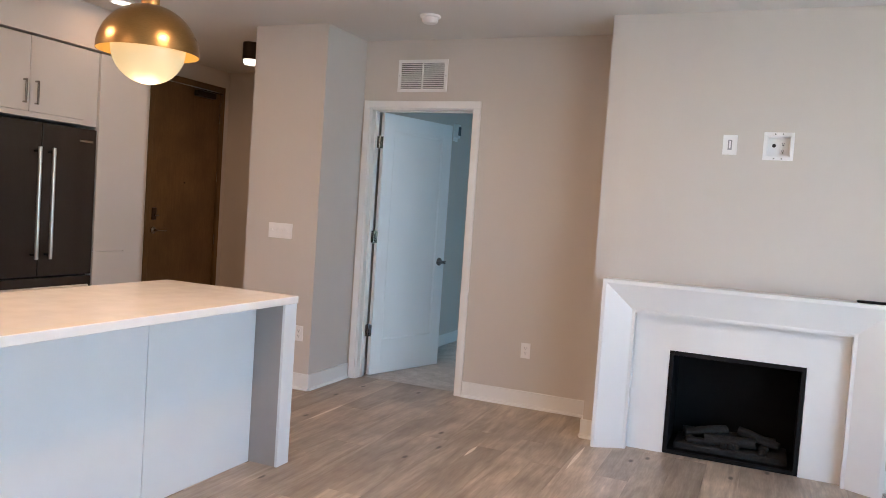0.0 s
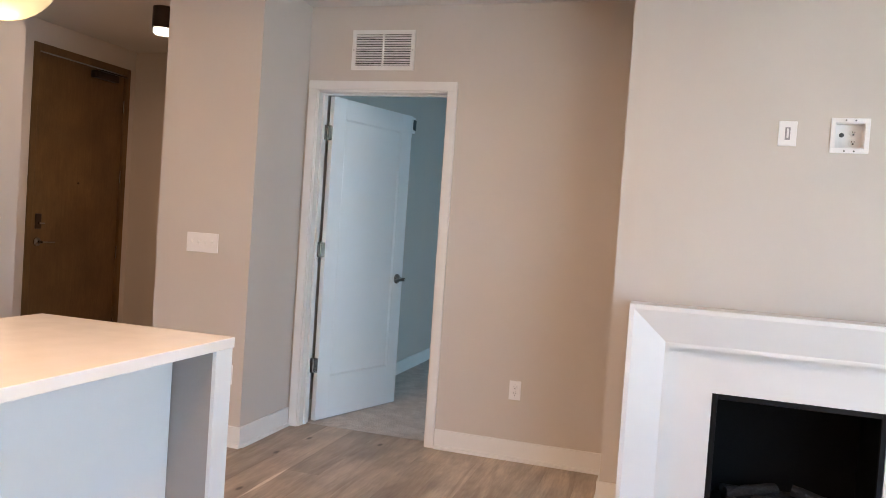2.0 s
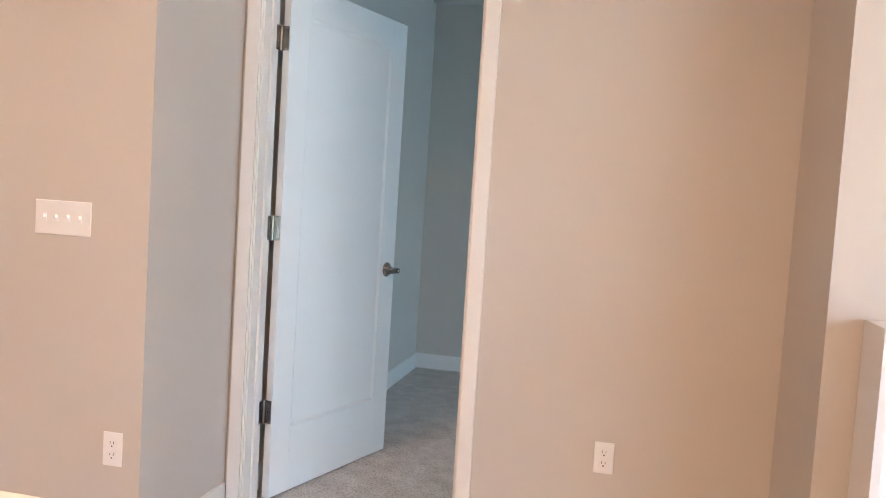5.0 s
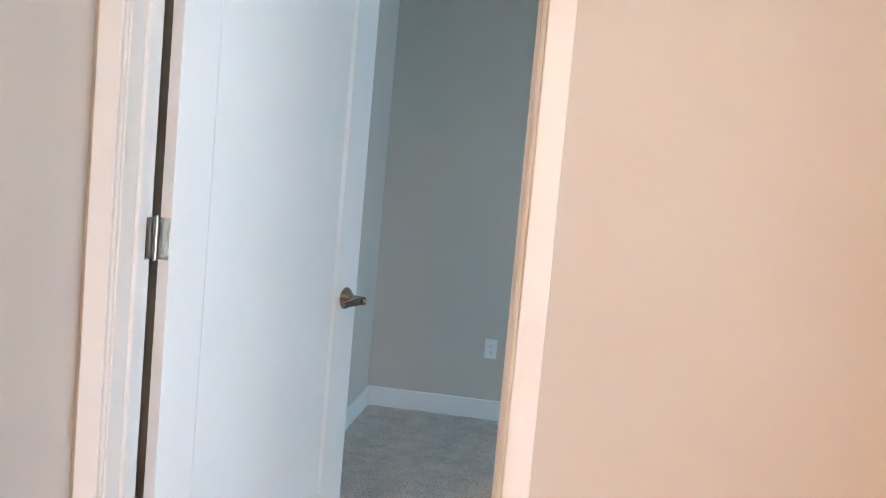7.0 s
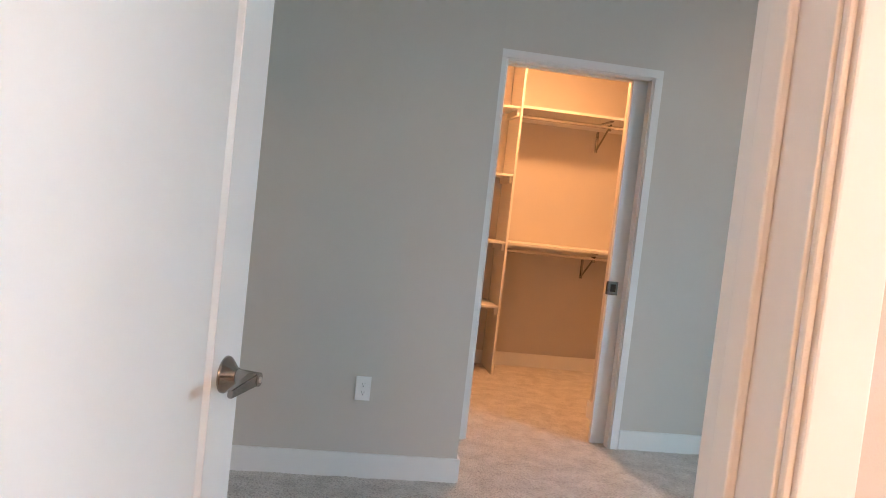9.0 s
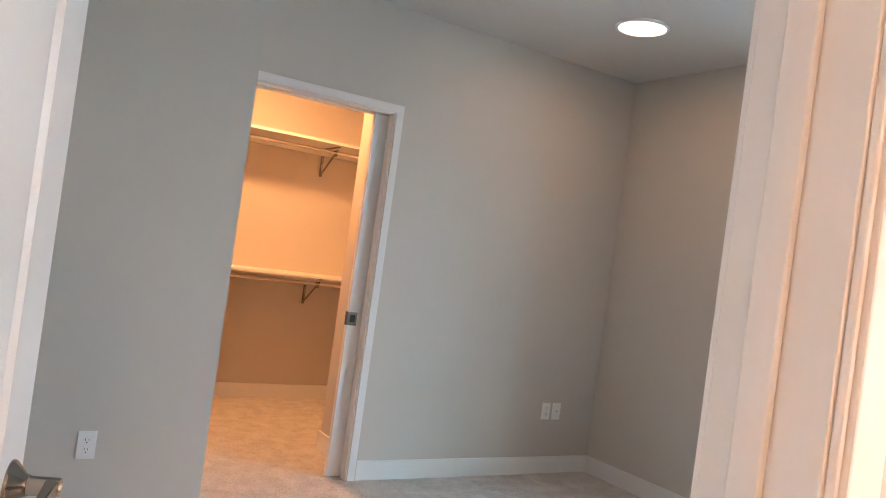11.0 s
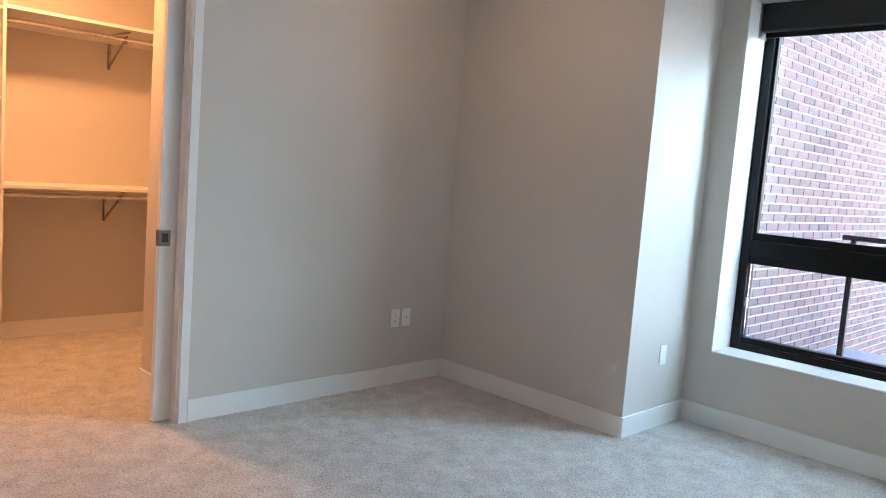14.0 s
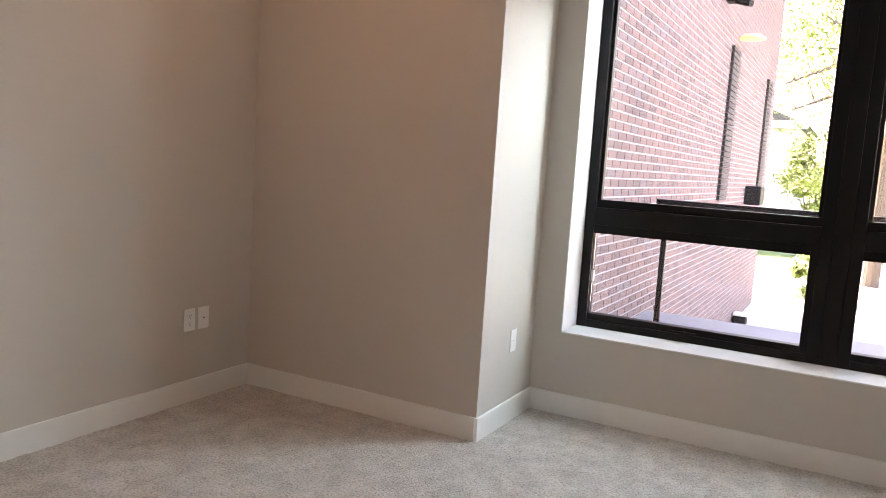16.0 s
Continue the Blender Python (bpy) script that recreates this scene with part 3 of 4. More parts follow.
for hz in (0.385, 1.170, 1.955):
    bm = bmesh.new()
    for k in range(5):
        tube(bm, (HX - 0.006, HY - 0.006, hz - 0.05 + k * 0.02), (HX - 0.006, HY - 0.006, hz - 0.0306 + k * 0.02), 0.0078)
    tube(bm, (HX - 0.006, HY - 0.006, hz - 0.054), (HX - 0.006, HY - 0.006, hz + 0.054), 0.0055)
    hinge = part("hinge", bm, NICKEL, d1, "satin nickel butt hinge", True)
    part("hinge_leaf", one(DX0 - 0.0005, DX0 + 0.002, 0.096, WY + 0.006, hz - 0.05, hz + 0.05, 0.0008), NICKEL, hinge)
    bm = one(-0.0022, 0.0006, -DT + 0.004, 0.004, hz - 0.05, hz + 0.05, 0.0008)
    bm.transform(lm)
    part("hinge_leaf", bm, NICKEL, hinge)

# ---- fireplace ----
fs = thing("fireplace_surround", (2.975, -0.6, 0), "white fireplace surround with splayed frame and mantel edge", "fireplace")
FX0, FX1, FZ = 2.165, 3.785, 1.071
prof = [(0.0, -0.514), (0.0, -0.682), (0.022, -0.682), (0.180, -0.596), (0.200, -0.596), (0.200, -0.520)]
runs = [("side_leg", [lambda d: (FX0 + d, 0.0), lambda d: (FX0 + d, FZ - d)]), ("mantel_head", [lambda d: (FX0 + d, FZ - d), lambda d: (FX1 - d, FZ - d)]), ("side_leg", [lambda d: (FX1 - d, FZ - d), lambda d: (FX1 - d, 0.0)])]
for nm, (pa, pb) in runs:
    bm = bmesh.new()
    va = [bm.verts.new((pa(d)[0], y, pa(d)[1])) for d, y in prof]
    vb = [bm.verts.new((pb(d)[0], y, pb(d)[1])) for d, y in prof]
    k = len(prof)
    for i in range(k):
        bm.faces.new((va[i], va[(i + 1) % k], vb[(i + 1) % k], vb[i]))
    bm.faces.new(va[::-1])
    bm.faces.new(vb)
    bmesh.ops.recalc_face_normals(bm, faces=bm.faces)
    part(nm, bm, STONE, fs)
for r in ((FX0 + 0.19, 2.585, 0, FZ - 0.19), (3.365, FX1 - 0.19, 0, FZ - 0.19), (2.585, 3.365, 0.653, FZ - 0.19)):
    part("face_slab", one(r[0], r[1], -0.530, -0.512, r[2], r[3], 0.0), STONE, fs)
ef = thing("fireplace_insert", (2.975, -0.3, 0), "black electric fireplace insert with unlit ceramic logs", "fireplace")
for nm, r in (("side_wall", (2.588, 2.600, -0.505, -0.06, 0.0, 0.65)), ("side_wall", (3.350, 3.362, -0.505, -0.06, 0.0, 0.65)), ("back_wall", (2.6, 3.35, -0.07, -0.058, 0.0, 0.65)), ("hearth_floor", (2.6, 3.35, -0.505, -0.07, 0.0, 0.012)), ("top_wall", (2.6, 3.35, -0.505, -0.07, 0.638, 0.65))):
    part(nm, one(*r, 0.0), FIREB, ef)
part("front_frame", boxes([(2.587, 2.612, -0.528, -0.505, 0.002, 0.651), (3.338, 3.363, -0.528, -0.505, 0.002, 0.651), (2.612, 3.338, -0.528, -0.505, 0.626, 0.651), (2.612, 3.338, -0.528, -0.505, 0.002, 0.026)], 0.002), BLACK, ef)
part("ember_tray", one(2.64, 3.31, -0.42, -0.12, 0.012, 0.055, 0.012), LOGM, ef)
for a, b, r in (((2.70, -0.30, 0.10), (2.95, -0.24, 0.145), 0.032), ((2.82, -0.36, 0.09), (3.12, -0.33, 0.10), 0.036), ((3.02, -0.25, 0.15), (3.26, -0.31, 0.10), 0.030), ((2.68, -0.22, 0.08), (3.24, -0.20, 0.09), 0.04), ((2.72, -0.38, 0.07), (2.86, -0.36, 0.075), 0.025)):
    bm = tube(bmesh.new(), a, b, r, r * 0.85, 14)
    bmesh.ops.subdivide_edges(bm, edges=bm.edges, cuts=4, use_grid_fill=True)
    for v in bm.verts:
        v.co += v.normal * 0.010 * noise.noise(v.co * 25)
    part("log", bm, LOGM, ef, "grey ceramic log", True)
rng = random.Random(4)
for i in range(16):
    bm = bmesh.new()
    bmesh.ops.create_icosphere(bm, subdivisions=2, radius=0.02 + 0.012 * rng.random(), matrix=pose(2.68 + rng.random() * 0.6, -0.40 + 0.14 * rng.random(), 0.065))
    for v in bm.verts:
        v.co += v.normal * 0.008 * noise.noise(v.co * 60)
    part("ember", bm, LOGM, ef, "grey ceramic coal", True)
rc = thing("remote_control", (3.65, -0.60, FZ), "slim black remote control lying on the mantel", "remote control")
part("case", one(3.58, 3.735, -0.625, -0.585, FZ, FZ + 0.014, 0.005), BLACK, rc)

# ---- plates, outlets, vent ----


def facing(ax, at):
    """A frame whose x runs along the wall and whose -y comes out of it."""
    return Matrix.Translation(at) @ Matrix.Rotation(radians({"-y": 0, "+y": 180, "-x": -90, "+x": 90}[ax]), 4, "Z")


def outlet(at, ax, label, kind="duplex", w=0.072, h=0.116):
    t = thing("wall_outlet" if kind == "duplex" else "wall_plate", at, label, "outlet" if kind == "duplex" else "wall plate")
    m = facing(ax, at)

    def put(nm, bm, mt, par=t, sm=False):
        bm.transform(m)
        return part(nm, bm, mt, par, "", sm)

    put("cover_plate", one(-w / 2, w / 2, -0.006, 0.0, -h / 2, h / 2, 0.0025), PLATE)
    if kind == "duplex":
        for zz in (-0.020, 0.020):
            face = put("socket_face", lathe(bmesh.new(), [(0, -0.0085), (0.0165, -0.0085), (0.0172, -0.0075), (0.0172, -0.005)], (0, 0, zz), "Y", 24), PLATE, t, True)
            put("socket_slot", boxes([(-0.0075, -0.0055, -0.0089, -0.008, zz - 0.001, zz + 0.008), (0.0055, 0.0075, -0.0089, -0.008, zz - 0.001, zz + 0.008), (-0.0025, 0.0025, -0.0089, -0.008, zz - 0.011, zz - 0.006)]), SLOT, face)
    else:
        put("centre_insert", one(-0.004, 0.004, -0.009, -0.005, -0.004, 0.004, 0.001), SLOT if kind == "jack" else PLATE)
        for zz in (-0.03, 0.03) if kind == "blank" else ():
            put("screw", lathe(bmesh.new(), [(0, -0.0072), (0.003, -0.0070), (0.003, -0.005)], (0, 0, zz), "Y", 12), PLATE, t, True)
    return t


def switch_bank(at, n, w, h, label):
    t = thing("light_switch", at, label, "light switch")
    m = facing("-y", at)
    bm = one(-w / 2, w / 2, -0.006, 0, -h / 2, h / 2, 0.0025)
    bm.transform(m)
    part("cover_plate", bm, PLATE, t)
    for i in range(n):
        cx = (i - (n - 1) / 2) * 0.046
        if n > 1:
            bm = boxes([(cx - 0.006, cx + 0.006, -0.0078, -0.005, -0.013, 0.013)], 0.001)
            box(bm, cx - 0.004, cx + 0.004, -0.018, -0.006, -0.001, 0.010, 0.002)
        else:
            gap = boxes([(cx - 0.0115, cx + 0.0115, -0.0066, -0.0055, -0.030, 0.030)])
            gap.transform(m)
            part("slider_slot", gap, mat("grey_slider_slot", (0.30, 0.30, 0.31), 0.5, bump=0.0), t)
            bm = boxes([(cx - 0.0045, cx + 0.0045, -0.0120, -0.006, -0.022, 0.024)], 0.0015)
        bm.transform(m)
        part("toggle" if n > 1 else "rocker", bm, PLATE, t)
    return t


switch_bank((-0.338, -0.588, 1.190), 4, 0.216, 0.116, "white four gang toggle switch plate on the hall wall end")
switch_bank((2.832, -0.511, 1.944), 1, 0.082, 0.120, "white single switch on the chimney breast")
outlet((-0.118, -0.588, 0.424), "-y", "white duplex outlet on the hall wall end")
outlet((1.497, 0.0, 0.425), "-y", "white duplex outlet low on the living room wall")
outlet((0.745, 2.974, 0.432), "-y", "white duplex outlet low on the bedroom wall")
outlet((3.732, 3.68, 0.434), "-y", "white duplex outlet low on the closet wall")
outlet((3.826, 3.68, 0.434), "-y", "white data jack plate beside an outlet", "jack")
outlet((4.545, 2.23, 0.430), "-y", "white blank plate on the column side", "blank")
tv = thing("recessed_tv_box", (3.103, -0.511, 1.942), "white recessed television power box on the chimney breast", "outlet box")
part("frame", boxes([(3.019, 3.187, -0.518, -0.5112, 2.003, 2.025), (3.019, 3.187, -0.518, -0.5112, 1.859, 1.881), (3.019, 3.040, -0.518, -0.5112, 1.881, 2.003), (3.166, 3.187, -0.518, -0.5112, 1.881, 2.003)], 0.002), PLATE, tv)
part("box_tray", boxes([(3.040, 3.166, -0.452, -0.449, 1.881, 2.003), (3.0405, 3.0425, -0.512, -0.452, 1.8815, 2.0025), (3.1635, 3.1655, -0.512, -0.452, 1.8815, 2.0025), (3.0425, 3.1635, -0.512, -0.452, 1.8815, 1.8835), (3.0425, 3.1635, -0.512, -0.452, 2.0005, 2.0025)]), PLATE, tv)
for sx, sz in ((3.128, 1.962), (3.128, 1.917)):
    sock = part("socket", lathe(bmesh.new(), [(0, -0.459), (0.016, -0.459), (0.017, -0.452)], (sx, 0, sz), "Y", 20), PLATE, tv, "", True)
    part("socket_slot", boxes([(sx - 0.007, sx - 0.004, -0.4602, -0.4585, sz, sz + 0.008), (sx + 0.004, sx + 0.007, -0.4602, -0.4585, sz, sz + 0.008), (sx - 0.004, sx + 0.004, -0.4602, -0.4585, sz - 0.011, sz - 0.003)]), SLOT, sock)
part("cable_port", lathe(bmesh.new(), [(0, -0.4555), (0.009, -0.4555), (0.011, -0.452)], (3.078, 0, 1.952), "Y", 20), SLOT, tv, "dark cable port", True)
for sx in (3.082, 3.124):
    for sz in (1.869, 2.014):
        part("screw", lathe(bmesh.new(), [(0, -0.5195), (0.004, -0.519), (0.004, -0.517)], (sx, 0, sz), "Y", 10), SLOT, tv, "", True)
vent = thing("return_air_vent", (0.50, 0, 2.47), "white louvred return air grille above the doorway", "vent")
vx0, vx1, vz0, vz1 = 0.288, 0.712, 2.343, 2.595
part("frame", boxes([(vx0, vx1, -0.012, 0.0, vz1 - 0.026, vz1), (vx0, vx1, -0.012, 0.0, vz0, vz0 + 0.026), (vx0, vx0 + 0.026, -0.012, 0.0, vz0 + 0.026, vz1 - 0.026), (vx1 - 0.026, vx1, -0.012, 0.0, vz0 + 0.026, vz1 - 0.026), (0.494, 0.506, -0.011, 0.0, vz0 + 0.026, vz1 - 0.026)], 0.002), TRIM, vent)
part("backing", one(vx0 + 0.02, vx1 - 0.02, -0.0022, -0.0008, vz0 + 0.02, vz1 - 0.02, 0.0), mat("vent_shadow", (0.12, 0.115, 0.11), 0.9, bump=0.0), vent)
for i in range(13):
    z = vz0 + 0.034 + i * 0.0152
    for a, b in ((vx0 + 0.026, 0.494), (0.506, vx1 - 0.026)):
        bm = one(a, b, -0.0010, 0.0010, -0.0052, 0.0052, 0.0)
        bm.transform(Matrix.Translation((0, -0.0075, z)) @ Matrix.Rotation(radians(52), 4, "X"))
        part("slat", bm, TRIM, vent)

for sx in (vx0 + 0.012, vx1 - 0.012):
    part("screw", lathe(bmesh.new(), [(0, -0.0145), (0.005, -0.0135), (0.006, -0.012)], (sx, 0, (vz0 + vz1) / 2), "Y", 12), STEEL, vent, "", True)

sm = thing("smoke_detector", (0.85, -0.68, H_LIV), "white round smoke detector on the ceiling", "smoke detector")
part("base", lathe(bmesh.new(), [(0, 0), (0.07, 0), (0.07, -0.014), (0.064, -0.018), (0, -0.018)], (0.85, -0.68, H_LIV), "Z", 36), PLATE, sm, "", True)
part("body", lathe(bmesh.new(), [(0.056, -0.018), (0.054, -0.042), (0.046, -0.052), (0.02, -0.056), (0, -0.056)], (0.85, -0.68, H_LIV), "Z", 36), PLATE, sm, "", True)

# ---- kitchen island ----
IX0, IX1, IY1, IY0 = -0.126, 0.787, -1.986, -4.7
isl = thing("kitchen_island", (0.33, -3.3, 0), "pale grey panelled kitchen island with a leg at the overhang", "kitchen island")
part("carcass", one(-0.10, 0.585, IY0 + 0.02, -2.10, 0.0, 0.872, 0.0), CAB, isl)
for a, b in ((-2.872, -2.104), (-3.645, -2.876), (-4.42, -3.649)):
    part("back_panel", one(0.585, 0.604, a, b, 0.002, 0.872, 0.0015), ISLP, isl, "pale blue grey flat panel")
# shade painted in: leg side in darkened laminate, its edge in the plain one
part("end_leg", boxes([(-0.10, 0.770, -2.098, -1.996, 0.0, 0.874)], 0.002), LEG_SHADED, isl, "end panel carrying the worktop, its shade put into the colour")
part("leg_edge", boxes([(0.770, 0.786, -2.100, -1.994, 0.0, 0.874)], 0.0015), ISLP, isl, "leg edge strip in the unshaded panel colour")
ct = thing("island_countertop", (0.33, -3.3, 0.875), "polished white quartz worktop lying on the island", "countertop")
part("slab", one(IX0, IX1 + 0.002, IY0, IY1, 0.8745, 0.9145, 0.003), QUARTZ, ct)

# ---- pendant over the island ----


def pendant(x, y):
    t = thing("pendant_lamp", (x, y, H_LIV), "brass dome pendant with a lit opal glass globe", "pendant lamp")
    R, zr = 0.232, 2.075
    dome = [(R * math.cos(a), zr + R * 0.98 * math.sin(a)) for a in [radians(d) for d in range(0, 84, 6)]]
    part("dome", lathe(bmesh.new(), dome, (x, y, 0), "Z", 56), BRASS, t, "brushed brass half dome", True)
    inner = [((R - 0.004) * math.cos(a), zr + (R - 0.004) * 0.98 * math.sin(a)) for a in [radians(d) for d in range(0, 84, 6)]]
    part("dome_lining", lathe(bmesh.new(), [(R, zr)] + inner, (x, y, 0), "Z", 56), GOLDIN, t, "gilded inside of the dome", True)
    g = [(0.168 * math.sin(radians(d)), 2.098 - 0.168 * math.cos(radians(d))) for d in range(0, 140, 5)]
    globe = part("globe", lathe(bmesh.new(), g, (x, y, 0), "Z", 48), OPAL, t, "lit opal glass globe", True)
    globe.visible_shadow = False
    part("neck", lathe(bmesh.new(), [(0.0, 2.295), (0.042, 2.295), (0.042, 2.335), (0.038, 2.34), (0.0, 2.34)], (x, y, 0), "Z", 28), BRASS, t, "brass collar", True)
    bm = bmesh.new()
    for dx in (-0.035, 0.035):
        tube(bm, (x, y + dx, 2.338), (x, y + dx * 0.4, H_LIV - 0.02), 0.0035, n=8)
    part("hanger_rod", bm, BRASS, t, "thin hanger rods", True)
    part("canopy", lathe(bmesh.new(), [(0, 0), (0.06, 0), (0.06, -0.02), (0.0, -0.022)], (x, y, H_LIV), "Z", 28), BRASS, t, "", True)


pendant(0.33, -2.68)

# ---- fridge and tall cabinets ----
XF = -1.53
fr = thing("refrigerator", (XF - 0.3, -1.73, 0), "black stainless french door refrigerator with steel bar handles", "refrigerator")
FY0, FYM, FY1, FZT = -2.19, -1.728, -1.272, 1.843
part("body", one(XF - 0.70, XF - 0.05, FY0 + 0.005, FY1 - 0.005, 0.03, FZT - 0.01, 0.004), BLKSTEEL, fr)
for a, b, hy in ((FY0, FYM - 0.003, FYM - 0.055), (FYM + 0.003, FY1, FYM + 0.055)):
    dr = part("door", one(XF - 0.05, XF, a, b, 0.78, FZT, 0.006), BLKSTEEL, fr)
    bm = tube(bmesh.new(), (XF + 0.055, hy, 0.905), (XF + 0.055, hy, 1.675), 0.013, n=20)
    h = part("handle", bm, STEEL, dr, "brushed steel bar handle", True)
    for hz in (0.935, 1.645):
        part("handle_post", tube(bmesh.new(), (XF, hy, hz), (XF + 0.05, hy, hz), 0.009, n=12), BLACK, dr, "", True)
dr = part("freezer_drawer", one(XF - 0.05, XF, FY0, FY1, 0.09, 0.768, 0.006), BLKSTEEL, fr)
part("handle", tube(bmesh.new(), (XF + 0.055, FY0 + 0.08, 0.70), (XF + 0.055, FY1 - 0.08, 0.70), 0.013, n=20), STEEL, dr, "brushed steel bar handle", True)
part("nameplate", one(XF, XF + 0.0015, FY1 - 0.15, FY1 - 0.03, 1.745, 1.760, 0.0), NICKEL, fr, "plain metal nameplate")


def pull(bm, x, y, z0, z1):
    for q in ((y - 0.006, y + 0.006, z0, z0 + 0.012, x - 0.0, x + 0.032), (y - 0.006, y + 0.006, z1 - 0.012, z1, x - 0.0, x + 0.032), (y - 0.006, y + 0.006, z0, z1, x + 0.022, x + 0.034)):
        box(bm, q[4], q[5], q[0], q[1], q[2], q[3], 0.002)
    return bm


uc = thing("upper_cabinet", (XF - 0.3, -1.83, 1.87), "pale taupe flat door cabinet above the refrigerator", "kitchen cabinet")
part("body", one(-2.40, XF - 0.02, -2.26, -1.262, 1.868, 2.412, 0.001), CAB, uc)
for a, b, hy in ((-2.26, -1.842, -1.885), (-1.838, -1.385, -1.795)):
    dr = part("door", one(XF - 0.02, XF, a, b, 1.905, 2.410, 0.002), CAB, uc)
    part("handle", pull(bmesh.new(), XF, hy, 1.955, 2.115), NICKEL, dr, "bronze bar pull")
part("bottom_rail", one(XF - 0.02, XF - 0.001, -2.26, -1.385, 1.868, 1.902, 0.001), CAB, uc)
u2 = thing("upper_cabinet", (XF - 0.3, -2.8, 1.4), "pale taupe flat door cabinet beside the refrigerator", "kitchen cabinet")
part("body", one(-2.40, XF - 0.02, -3.3, -2.264, 1.45, 2.412, 0.001), CAB, u2)
part("door", one(XF - 0.02, XF, -2.78, -2.266, 1.455, 2.410, 0.002), CAB, u2)
tc = thing("tall_cabinet", (XF - 0.3, -1.1, 0), "pale taupe tall pantry cabinet with two flat doors", "kitchen cabinet")
part("body", one(-2.40, XF - 0.02, -1.258, -0.965, 0.0, 2.412, 0.001), CAB, tc)
part("door", one(XF - 0.02, XF + 0.001, -1.258, -0.967, 0.945, 2.410, 0.002), CAB, tc)
part("door", one(XF - 0.02, XF + 0.001, -1.258, -0.967, 0.10, 0.940, 0.002), CAB, tc)
fp = thing("end_panel", (XF - 0.3, -0.87, 0), "pale taupe cabinet end panel", "cabinet panel")
part("board", one(-2.40, XF - 0.006, -0.963, -0.79, 0.0, 2.433, 0.002), CAB, fp)

# ---- entry door ----
XD = -2.40
d2 = thing("door_2", (XD, 0.645, 0), "dark brown wooden entry door, closed, with closer and deadbolt", "door", "", "structure")
part("leaf", one(XD - 0.055, XD - 0.012, 0.172, 1.118, 0.008, 2.51, 0.002), WALNUT, d2)
fr2 = part("door_frame", boxes([(XD - 0.12, XD + 0.012, 0.115, 0.168, 0, 2.575), (XD - 0.12, XD + 0.012, 1.122, 1.176, 0, 2.575), (XD - 0.12, XD + 0.012, 0.168, 1.122, 2.515, 2.575)], 0.003), WALNUT, d2)
bm = lathe(bmesh.new(), [(0, 0.0), (0.034, 0.0), (0.034, 0.008), (0.016, 0.014), (0.011, 0.02), (0.011, 0.055), (0, 0.055)], (XD - 0.012, 0.245, 1.045), "X", 28)
lv = part("rose", bm, NICKEL, d2, "satin nickel lever set", True)
part("lever", tube(bmesh.new(), (XD + 0.045, 0.240, 1.045), (XD + 0.045, 0.365, 1.043), 0.009, 0.007), NICKEL, lv, "", True)
part("deadbolt_plate", one(XD - 0.013, XD - 0.002, 0.215, 0.275, 1.145, 1.265, 0.006), BRONZE, d2, "dark deadbolt escutcheon")
part("thumb_turn", one(XD - 0.003, XD + 0.018, 0.238, 0.292, 1.183, 1.198, 0.004), NICKEL, d2)
part("closer", one(XD - 0.012, XD + 0.045, 0.72, 1.00, 2.425, 2.485, 0.008), BRONZE, d2, "dark bronze door closer")
bm = bmesh.new()
box(bm, XD + 0.02, XD + 0.032, 0.80, 1.12, 2.490, 2.500, 0.002)
part("closer_arm", bm, BRONZE, d2)
part("peephole", lathe(bmesh.new(), [(0, 0.004), (0.009, 0.004), (0.010, 0.0)], (XD - 0.012, 0.645, 1.53), "X", 16), BRONZE, d2, "", True)
for hz in (0.3, 0.95, 1.62, 2.24):
    part("hinge", tube(bmesh.new(), (XD - 0.004, 1.122, hz - 0.055), (XD - 0.004, 1.122, hz + 0.055), 0.008, n=12), NICKEL, d2, "satin nickel hinge", True)

hl = thing("hall_ceiling_lamp", (-1.12, -0.05, H_LIV), "dark bronze drum ceiling lamp, lit", "ceiling lamp")
part("drum", lathe(bmesh.new(), [(0, 0), (0.075, 0), (0.075, -0.145), (0.068, -0.145), (0.068, -0.12)], (-1.12, -0.05, H_LIV), "Z", 32), BRONZE, hl, "", True)
ll = part("diffuser", lathe(bmesh.new(), [(0.0, -0.185), (0.055, -0.183), (0.066, -0.172), (0.067, -0.125)], (-1.12, -0.05, H_LIV), "Z", 32), LAMPLENS, hl, "lit diffuser", True)
ll.visible_shadow = False


def disc_light(x, y, z, r, label):
    t = thing("ceiling_disc_light", (x, y, z), label, "ceiling lamp")
    part("trim_ring", lathe(bmesh.new(), [(r, 0), (r, -0.012), (r - 0.015, -0.016), (r - 0.018, -0.012)], (x, y, z), "Z", 40), PLATE, t, "", True)
    ln = part("lens", lathe(bmesh.new(), [(r - 0.017, -0.012), (r * 0.5, -0.016), (0, -0.017)], (x, y, z), "Z", 40), LAMPLENS, t, "lit lens", True)
    ln.visible_shadow = False


disc_light(-1.24, -1.37, H_LIV, 0.085, "white round disc light on the kitchen ceiling, lit")
disc_light(0.35, -5.2, H_LIV, 0.085, "white round disc light on the kitchen ceiling, lit")
disc_light(-0.7, -3.6, H_LIV, 0.085, "white round disc light on the kitchen ceiling, lit")
# added fixture, out of view, to go with the living room fill
disc_light(1.5, -3.0, H_LIV, 0.085, "unseen white disc light added to the living room ceiling, lit")
disc_light(3.29, 2.77, H_BED, 0.15, "white round disc light on the bedroom ceiling, lit")
disc_light(1.99, 4.78, H_BED, 0.15, "white round disc light on the closet ceiling, lit")

# ---- closet ----
pd = thing("door_3", (2.6, 3.76, 0), "white pocket door slid almost fully into the wall", "door", "", "structure")
